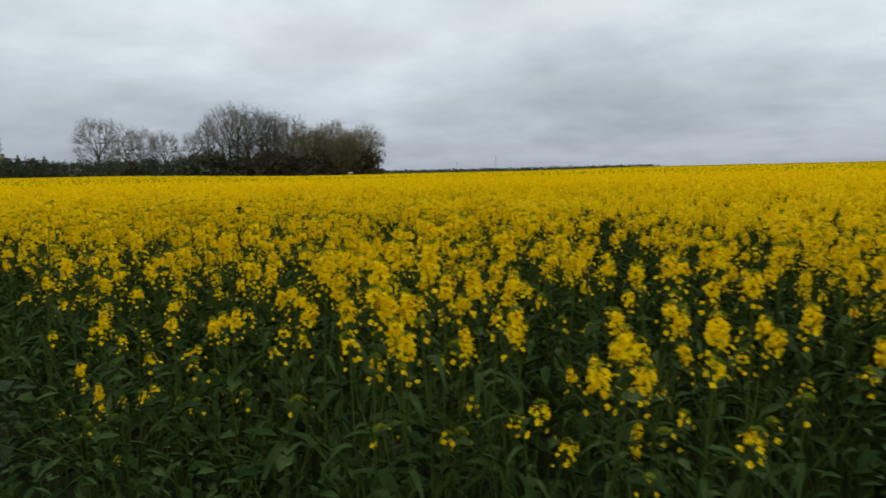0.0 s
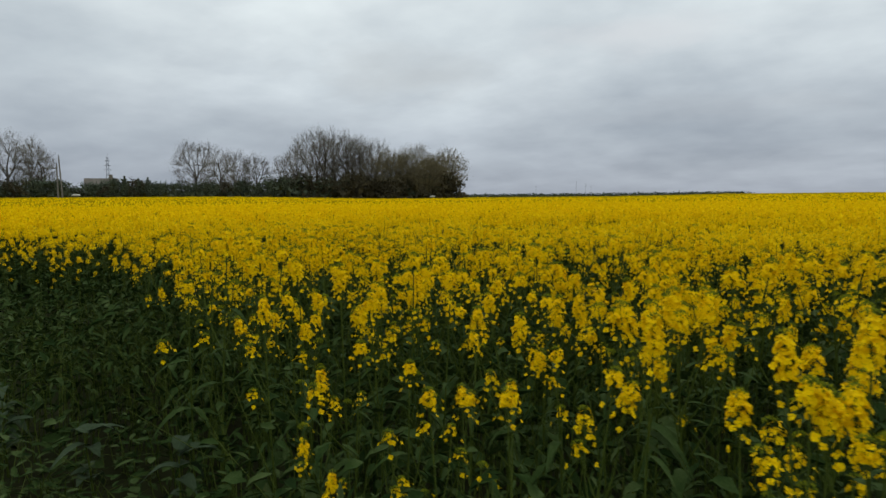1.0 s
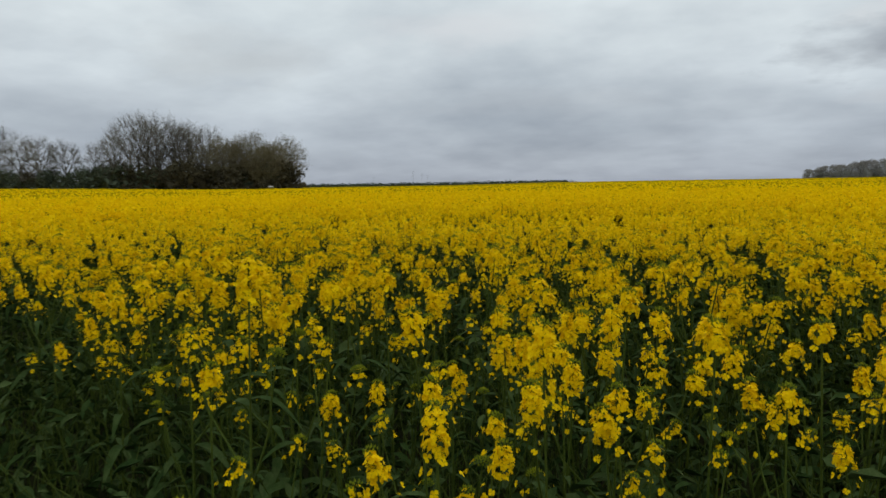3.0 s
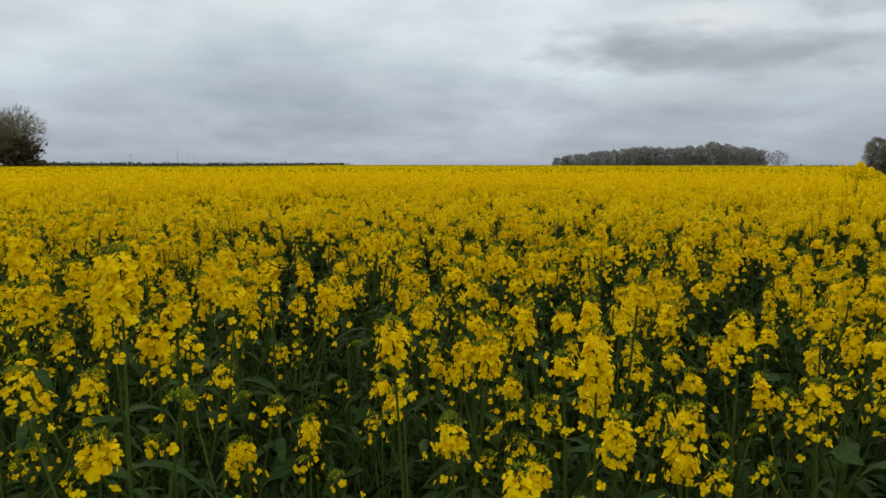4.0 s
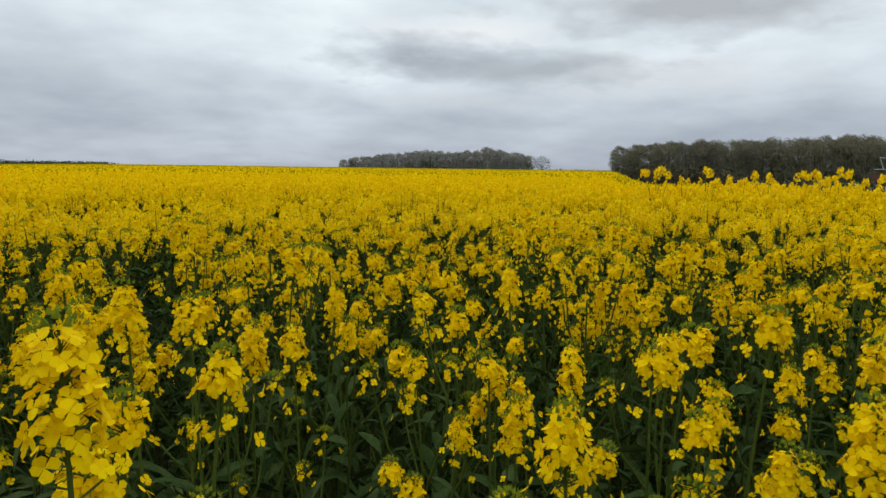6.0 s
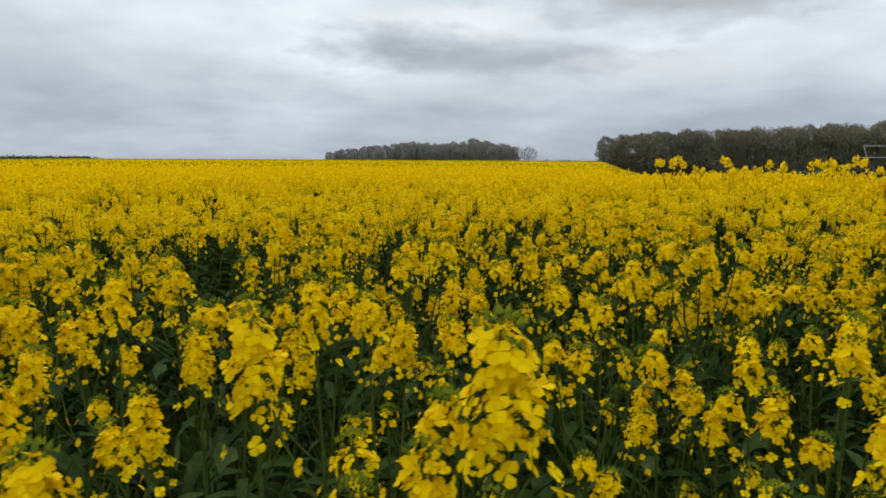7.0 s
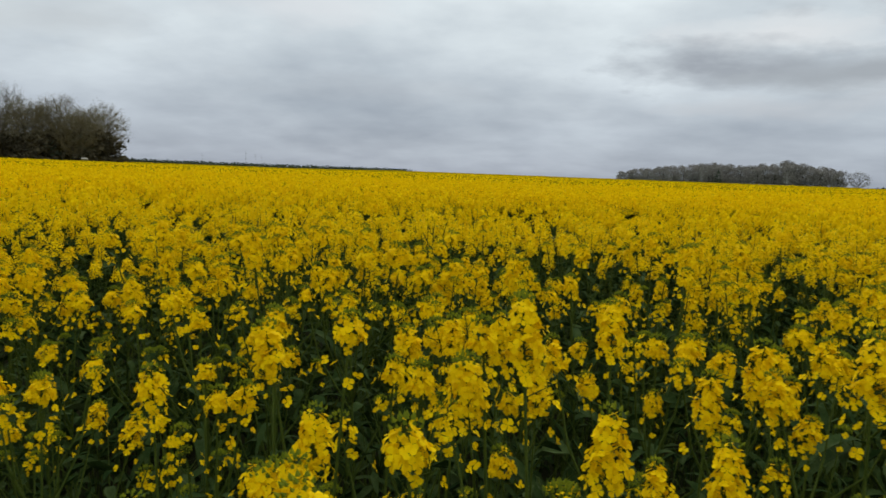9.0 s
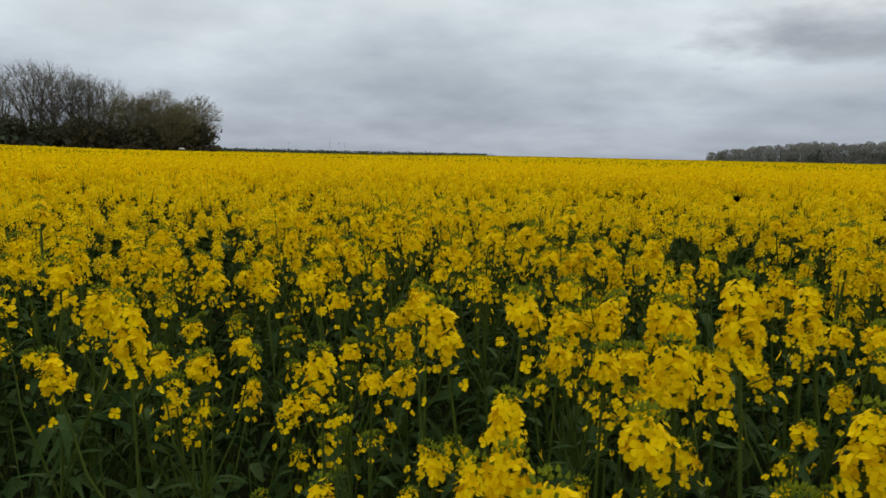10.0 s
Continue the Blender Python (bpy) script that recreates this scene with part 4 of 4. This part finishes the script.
def conifer(seed, height, width):
    rnd = random.Random(seed)
    limbs, crown = Pile(), Pile()
    add_tube(limbs, [(0, 0, -0.3), (0, 0, height)], [height * 0.02, height * 0.003], 6, 0)
    tiers = 11
    for k in range(tiers):
        f = k / (tiers - 1)
        z, r = height * (0.10 + 0.86 * f), width * 0.5 * (1 - f) ** 0.8 + 0.08
        for q in range(8):
            ang = q * 0.785 + k * 0.4 + rnd.uniform(-0.2, 0.2)
            rr = r * rnd.uniform(0.7, 1.15)
            tip = Vector((math.cos(ang) * rr, math.sin(ang) * rr, z - 0.12 * rr))
            add_tube(limbs, [(0, 0, z), tip], [0.03, 0.008], 3, 0)
            for g in (0.35, 0.65, 0.95):
                leaf_cloud(crown, rnd, Vector((0, 0, z)).lerp(tip, g), (0.35 * rr + 0.1, 0.35 * rr + 0.1, 0.25), 6, 0.16)
    tree = tagged(new("conifer"), "dark green conifer among the shrubs", "tree")
    for part_name, pile, m in (("trunk", limbs, bark), ("crown", crown, ever)):
        ob = new(part_name, pile.mesh(part_name, [m]))
        ob.parent = tree
    tree["tall"] = height
    return tree


def shrub(seed, height, width, mat, label):
    rnd = random.Random(seed)
    limbs, crown = Pile(), Pile()
    for k in range(7):
        ang = k * 2.4
        add_tube(limbs, [(0, 0, -0.2), (math.cos(ang) * width * 0.15, math.sin(ang) * width * 0.15, height * 0.4), (math.cos(ang) * width * 0.34, math.sin(ang) * width * 0.34, height * rnd.uniform(0.6, 0.9))], [0.05, 0.035, 0.012], 4, 0)
    for k in range(22):
        f, ang = rnd.uniform(0.05, 0.92), rnd.uniform(0, 6.28)
        r = width * 0.42 * math.sqrt(rnd.uniform(0, 1)) * (1 - 0.45 * f)
        twig_cloud(crown, rnd, (math.cos(ang) * r, math.sin(ang) * r, height * f), (width * 0.2, width * 0.2, height * 0.16), 34, 0.5, 0.10)
    leaf_cloud(crown, rnd, (0, 0, height * 0.36), (width * 0.44, width * 0.44, height * 0.34), 60, 0.42)
    bush = tagged(new("shrub"), label, "shrub")
    for part_name, pile, m in (("branchwork", limbs, bark), ("foliage", crown, mat)):
        ob = new(part_name, pile.mesh(part_name, [m]))
        ob.parent = bush
    bush["tall"] = height
    return bush


def plant_shrubs():
    rnd = random.Random(88)
    dark = [shrub(k, 3.5, 5, ever, "dark green shrub under the trees at the field's edge") for k in range(3)]
    brown = [shrub(10 + k, 3.5, 5, hedge_mat, "brown leafless shrub under the trees at the field's edge") for k in range(2)]
    b = 46.0
    while b > 8.2:
        d = 147 + rnd.uniform(-1, 5)
        x, y = place(b, d)
        e = 1.5 if b > 39.5 else 1.5 if b > 32 else 1.45 if b > 23 else 2.1
        kind = rnd.choice(dark if rnd.random() < (0.75 if b > 23 else 0.35) else brown)
        stand(kind, x, y, tall_at(e * rnd.uniform(0.75, 1.1), d, x, y), rnd, "shrubs along the field's edge")
        b -= rnd.uniform(0.5, 0.75)
    kinds = [conifer(1, 6, 4.2), conifer(2, 6, 4.8)]
    for k, (brg, elev, d) in enumerate(((34.64, 1.95, 146), (33.64, 1.75, 146), (32.98, 1.85, 146), (35.4, 1.75, 146), (32.08, 1.3, 146), (-53.01, 0.32, 396), (-41.79, 1.2, 392))):
        x, y = place(brg, d)
        stand(kinds[k % 2], x, y, tall_at(elev, d, x, y), rnd, "conifers by the field")


def hedge(name, points, height, depth, label, mat, per_metre, size, seed):
    """A wild hedge along a line: stems and a ragged mass of twigs and leaves."""
    rnd = random.Random(seed)
    twigs = Pile()
    for (ax, ay), (bx, by) in zip(points, points[1:]):
        span = math.hypot(bx - ax, by - ay)
        for _ in range(int(span * per_metre)):
            t = rnd.random()
            x, y = ax + (bx - ax) * t + rnd.gauss(0, depth), ay + (by - ay) * t + rnd.gauss(0, depth)
            h = height * (0.85 + 0.25 * noise.noise((x * 0.25, y * 0.25, 9)))
            z = h * math.sqrt(rnd.uniform(0, 1))
            leaf_cloud(twigs, rnd, (x, y, ground_z(x, y) + z), (size * 3, size * 3, size * 3), 2, size)
            if rnd.random() < 0.12:
                add_tube(twigs, [(x, y, ground_z(x, y)), (x + rnd.gauss(0, 0.2), y, ground_z(x, y) + h * rnd.uniform(0.9, 1.15))], [0.02, 0.006], 3, 0)
    ob = new(name, twigs.mesh(name, [mat]))
    return tagged(ob, label, "hedge", kind="stuff")


def lay_hedges():
    hedge("field_hedge", [place(-57.6, 120), place(-62, 62), place(-70, 46), place(-82, 40), place(-96, 40)], 2.6, 0.8, "low dark brown hedge beyond the crop's edge", hedge_mat, 105, 0.15, 3)
    hedge("far_hedge", [place(9, 330), place(-4, 330), place(-16, 340)], 2.6, 1.5, "thin dark green hedge line along the far side of the field", ever, 70, 0.36, 4)
    hedge("skyline_hedge", [place(-52.5, 600), place(-55, 600), place(-58, 600)], 2.6, 2, "low grey-green hedge line on the horizon", hedge_mat, 10, 0.7, 5)


plant_woods()
plant_shrubs()
lay_hedges()


# ---- things at the far side: poles, masts, a house and farm gear ----
def part(name, pile, mat, parent, label=""):
    ob = new(name, pile.mesh(name, [mat]))
    ob.parent = parent
    return tagged(ob, label)


def box(pile, lo, hi):
    (a, b, c), (d, e, f) = lo, hi
    pile.add([(a, b, c), (d, b, c), (d, e, c), (a, e, c), (a, b, f), (d, b, f), (d, e, f), (a, e, f)], [(0, 3, 2, 1), (4, 5, 6, 7), (0, 1, 5, 4), (1, 2, 6, 5), (2, 3, 7, 6), (3, 0, 4, 7)], 0)


def utility_pole(brg, elev, dist, lean):
    x, y = place(brg, dist)
    h = tall_at(elev, dist, x, y)
    pole = tagged(new("utility_pole"), "weathered wooden utility pole at the field's far edge", "utility pole", "utility poles")
    p = Pile()
    add_tube(p, [(0, 0, -0.4), (lean * 0.5, 0, h * 0.5), (lean, 0, h)], [0.15, 0.13, 0.10], 8, 0, True)
    part("post", p, pole_wood, pole)
    p = Pile()
    add_tube(p, [(lean, 0, h), (lean, 0, h + 0.22)], [0.06, 0.04], 6, 0, True)
    part("insulator", p, dull_steel, pole, "small dark insulator")
    pole.matrix_basis = pose(x, y, ground_z(x, y), 0, 0, brg)


def lattice_mast(brg, elev, dist, wide):
    x, y = place(brg, dist)
    h = tall_at(elev, dist, x, y)
    mast = tagged(new("lattice_mast"), "slim grey steel lattice mast behind the shrubs", "mast")
    corners = [(-1, -1), (1, -1), (1, 1), (-1, 1)]

    def w(z):
        return wide * (1 - 0.72 * z / h)

    for cx, cy in corners:
        p = Pile()
        add_tube(p, [(cx * w(0), cy * w(0), -0.5), (cx * w(h), cy * w(h), h)], [0.14, 0.09], 4, 0, True)
        part("leg", p, dull_steel, mast)
    p, bays = Pile(), 9
    for k in range(bays):
        z0, z1 = h * k / bays, h * (k + 1) / bays
        for q in range(4):
            (ax, ay), (bx, by) = corners[q], corners[(q + 1) % 4]
            add_tube(p, [(ax * w(z0), ay * w(z0), z0), (bx * w(z1), by * w(z1), z1)], [0.06, 0.06], 3, 0)
            add_tube(p, [(bx * w(z0), by * w(z0), z0), (ax * w(z1), ay * w(z1), z1)], [0.06, 0.06], 3, 0)
    part("bracing", p, dull_steel, mast)
    for k, z in enumerate((0.72, 0.82, 0.92)):
        p = Pile()
        add_tube(p, [(-1.6 + 0.3 * k, 0, h * z), (1.6 - 0.3 * k, 0, h * z)], [0.12, 0.12], 4, 0, True)
        part("crossarm", p, dull_steel, mast)
    p = Pile()
    add_tube(p, [(0, 0, h), (0, 0, h + 1.4)], [0.05, 0.02], 5, 0, True)
    part("rod", p, dull_steel, mast)
    mast.matrix_basis = pose(x, y, ground_z(x, y), 0, 0, brg)


def thin_mast(brg, elev, dist, thick):
    x, y = place(brg, dist)
    h = tall_at(elev, dist, x, y)
    mast = tagged(new("line_mast"), "thin power-line mast on the horizon, coloured pale for haze", "mast", "line masts on the horizon")
    p = Pile()
    add_tube(p, [(0, 0, -0.5), (0, 0, h)], [0.3 * thick, 0.16 * thick], 6, 0, True)
    part("post", p, hazy_steel, mast)
    for z, r in ((0.93, 0.8), (0.85, 1.0)):
        p = Pile()
        add_tube(p, [(-r, 0, h * z), (r, 0, h * z)], [0.06, 0.06], 4, 0, True)
        part("crossarm", p, hazy_steel, mast)
    mast.matrix_basis = pose(x, y, ground_z(x, y), 0, 0, brg)


def farmhouse(brg_l, brg_r, elev, dist):
    b = (brg_l + brg_r) / 2
    x, y = place(b, dist)
    half, h = dist * math.tan(radians((brg_l - brg_r) / 2)), tall_at(elev, dist, x, y)
    house = tagged(new("farmhouse"), "low grey-roofed house half hidden behind shrubs", "house")
    p = Pile()
    box(p, (-half, -3.5, -0.4), (half, 3.5, h * 0.55))
    p.add([(-half, -3.5, h * 0.55), (-half, 3.5, h * 0.55), (-half, 0, h * 0.97), (half, -3.5, h * 0.55), (half, 3.5, h * 0.55), (half, 0, h * 0.97)], [(0, 2, 1), (3, 4, 5)], 0)
    part("wall", p, render_wall, house)
    for side in (-0.46, 1):
        p = Pile()
        e = half + 0.4
        p.add([(-e, side * 3.9, h * 0.53), (e, side * 3.9, h * 0.53), (e, 0, h), (-e, 0, h), (-e, side * 3.9, h * 0.53 - 0.18), (e, side * 3.9, h * 0.53 - 0.18), (e, 0, h - 0.18), (-e, 0, h - 0.18)], [(0, 1, 2, 3), (7, 6, 5, 4), (0, 4, 5, 1), (1, 5, 6, 2), (3, 7, 4, 0)], 0)
        part("roof_slope", p, roof_mat, house)
    p = Pile()
    box(p, (half - 1.6, -0.4, h * 0.9), (half - 0.8, 0.4, h + 0.9))
    part("chimney", p, render_wall, house)
    for k in range(3):
        p = Pile()
        cx = -half * 0.6 + k * half * 0.6
        box(p, (cx - 0.5, -3.53, h * 0.22), (cx + 0.5, -3.44, h * 0.45))
        pane = part("window", p, glass_dark, house, "dark window")
        p = Pile()
        for lo, hi in (((cx - 0.6, -3.56, h * 0.20), (cx + 0.6, -3.50, h * 0.22)), ((cx - 0.6, -3.56, h * 0.45), (cx + 0.6, -3.50, h * 0.47)), ((cx - 0.6, -3.56, h * 0.22), (cx - 0.5, -3.50, h * 0.45)), ((cx + 0.5, -3.56, h * 0.22), (cx + 0.6, -3.50, h * 0.45))):
            box(p, lo, hi)
        part("window_frame", p, pole_wood, pane)
    house.matrix_basis = pose(x, y, ground_z(x, y), 0, 0, b)


def tilted_frame(brg, dist):
    """A pale metal frame that leans back on a flat base, with a red machine in front of it."""
    x, y = place(brg, dist)
    k = dist * math.tan(radians(1.0))
    gear = tagged(new("metal_frame"), "pale galvanised metal frame leaning back on a flat base", "farm equipment")
    base = EYE + dist * math.tan(radians(0.52)) - ground_z(x, y)
    r = 0.026 * k
    corners = [(-0.62 * k, base), (-0.88 * k, base + 0.80 * k), (0.52 * k, base + 0.78 * k), (0.84 * k, base)]
    for a, b in zip(corners, corners[1:]):
        p = Pile()
        add_tube(p, [(a[0], 0, a[1]), (b[0], 0, b[1])], [r, r], 6, 0, True)
        part("frame_bar", p, steel, gear)
    p = Pile()
    box(p, (-1.2 * k, -0.6, base - 0.07 * k), (1.9 * k, 0.6, base - 0.02 * k))
    part("base_plate", p, steel, gear)
    for sx in (-1.0, 0.2, 1.6):
        p = Pile()
        add_tube(p, [(sx * k, 0, -0.3), (sx * k, 0, base - 0.09 * k)], [r, r], 6, 0, True)
        part("prop", p, dull_steel, gear)
    gear.matrix_basis = pose(x, y, ground_z(x, y), 0, 0, brg)
    x, y = place(brg + 0.9, dist - 6)
    body = tagged(new("farm_trailer"), "small rust-red farm trailer parked by the hedge", "trailer")
    top = EYE + (dist - 6) * math.tan(radians(0.12)) - ground_z(x, y)
    p = Pile()
    box(p, (-0.42 * k, -0.8, top - 0.5 * k), (0.42 * k, 0.8, top - 0.42 * k))
    for lo, hi in (((-0.42 * k, -0.8, top - 0.42 * k), (0.42 * k, -0.72, top)), ((-0.42 * k, 0.72, top - 0.42 * k), (0.42 * k, 0.8, top)), ((-0.42 * k, -0.72, top - 0.42 * k), (-0.40 * k, 0.72, top)), ((0.40 * k, -0.72, top - 0.42 * k), (0.42 * k, 0.72, top))):
        box(p, lo, hi)
    part("box_body", p, rust_red, body)
    rim = top - 0.5 * k
    for side in (-0.36, 0.9):
        p = Pile()
        for f in range(14):
            t0, t1 = f / 14 * 6.2832, (f + 1) / 14 * 6.2832
            pts = [(math.cos(t) * rr, side + w, rim / 2 + math.sin(t) * rr) for t in (t0, t1) for rr in (rim / 2, rim / 4) for w in (0.45, 0.1)]
            p.add(pts, [(0, 4, 5, 1), (2, 3, 7, 6), (0, 2, 6, 4), (1, 5, 7, 3)], 0)
        wheel = part("wheel", p, rubber, body, "black rubber wheel")
        p = Pile()
        add_tube(p, [(0, side - 0.07, rim / 2), (0, side + 0.07, rim / 2)], [rim / 4, rim / 4], 12, 0, True)
        part("rim", p, rust_red, wheel)
    body.matrix_basis = pose(x, y, ground_z(x, y), 0, 0, brg)


utility_pole(39.17, 2.75, 140, 0.0)
utility_pole(38.87, 3.3, 140, -0.35)
lattice_mast(35.8, 3.3, 330, 1.0)
for mast_brg, mast_elev, mast_thick in ((0.69, 0.9, 0.3), (-2.72, 1.25, 0.6), (-3.5, 1.05, 0.3), (-3.98, 0.95, 0.25)):
    thin_mast(mast_brg, mast_elev, 620, mast_thick)
farmhouse(37.31, 35.2, 1.68, 175)
tilted_frame(-76.2, 120)


def sack_heap(brg, dist, wide):
    """A small pale sack lying at the field's far edge."""
    rnd = random.Random(int(brg * 10))
    x, y = place(brg, dist)
    pile, rings = Pile(), []
    for k in range(7):
        f = k / 6
        for s in range(10):
            a = s * 0.6283
            r = wide * 0.5 * math.sin(math.pi * (0.06 + 0.88 * f)) ** 0.5 * rnd.uniform(0.9, 1.1)
            rings.append((wide * 1.3 * (f - 0.5), math.cos(a) * r * 0.6, 0.24 * wide + math.sin(a) * r * 0.45))
    faces = [(k * 10 + s, k * 10 + (s + 1) % 10, k * 10 + 10 + (s + 1) % 10, k * 10 + 10 + s) for k in range(6) for s in range(10)]
    faces += [tuple(range(9, -1, -1)), tuple(range(60, 70))]
    pile.add(rings, faces, 0)
    sack = tagged(new("sack", pile.mesh("sack", [sacking], True)), "pale filled sack on the bank at the far field edge", "sack", "pale sacks at the field edge")
    sack.matrix_basis = pose(x, y, ground_z(x, y) + 1.35, 0, 0, brg)
    bank = Pile()
    for k in range(5):
        r = wide * (2.2 - 0.35 * k)
        bank.add([(r * math.cos(s * 0.5236), r * 0.7 * math.sin(s * 0.5236), 1.37 * k / 4 - 0.05) for s in range(12)], [], 0)
    bank.f = [(k * 12 + s, k * 12 + (s + 1) % 12, k * 12 + 12 + (s + 1) % 12, k * 12 + 12 + s) for k in range(4) for s in range(12)] + [tuple(range(48, 60))]
    bank.m = [0] * len(bank.f)
    mound = tagged(new("earth_mound", bank.mesh("earth_mound", [soil], True)), "low dark earth mound at the far field edge", "mound", "earth mounds at the field edge")
    mound.matrix_basis = pose(x, y, ground_z(x, y), 0, 0, brg)


def basal_leaves(x, y, size, seed):
    """Broad pale basal leaves of the rapeseed at the edge of the track."""
    rnd = random.Random(seed)
    weed = tagged(new("broadleaf_weed"), "broad pale grey-green basal leaves of the rapeseed beside the track", "weed", "weeds at the track's edge")
    stem = Pile()
    add_tube(stem, [(0, 0, 0), (0.02, 0.01, size * 0.5), (0.03, 0.03, size)], [0.008, 0.006, 0.003], 5, 0)
    part("stem", stem, stalk, weed)
    for k in range(9):
        ang, z = k * 2.4, size * rnd.uniform(0.35, 1.0)
        ob = part("leaf", leaf_pile(seed * 20 + k, rnd.uniform(0.12, 0.20), rnd.uniform(0.035, 0.055), rnd.uniform(0.5, 1.0)), basal_leaf, weed)
        ob.matrix_basis = pose(0.02, 0.01, z, 0, rnd.uniform(-25, 10), math.degrees(ang))
    weed.matrix_basis = pose(x, y, ground_z(x, y), 0, 0, rnd.uniform(0, 360))


# Where the rapeseed's own basal leaves show, low at the crop's edge.
BASAL_SPOTS = [(-3.65, 4.12, 0.52), (-3.40, 3.88, 0.48), (-1.90, 3.22, 0.5), (-2.62, 3.6, 0.42)]
sack_heap(38.0, 139, 1.1)
sack_heap(9.75, 139, 0.9)
for k, (wx, wy, ws) in enumerate(BASAL_SPOTS):
    basal_leaves(wx, wy, ws, k)
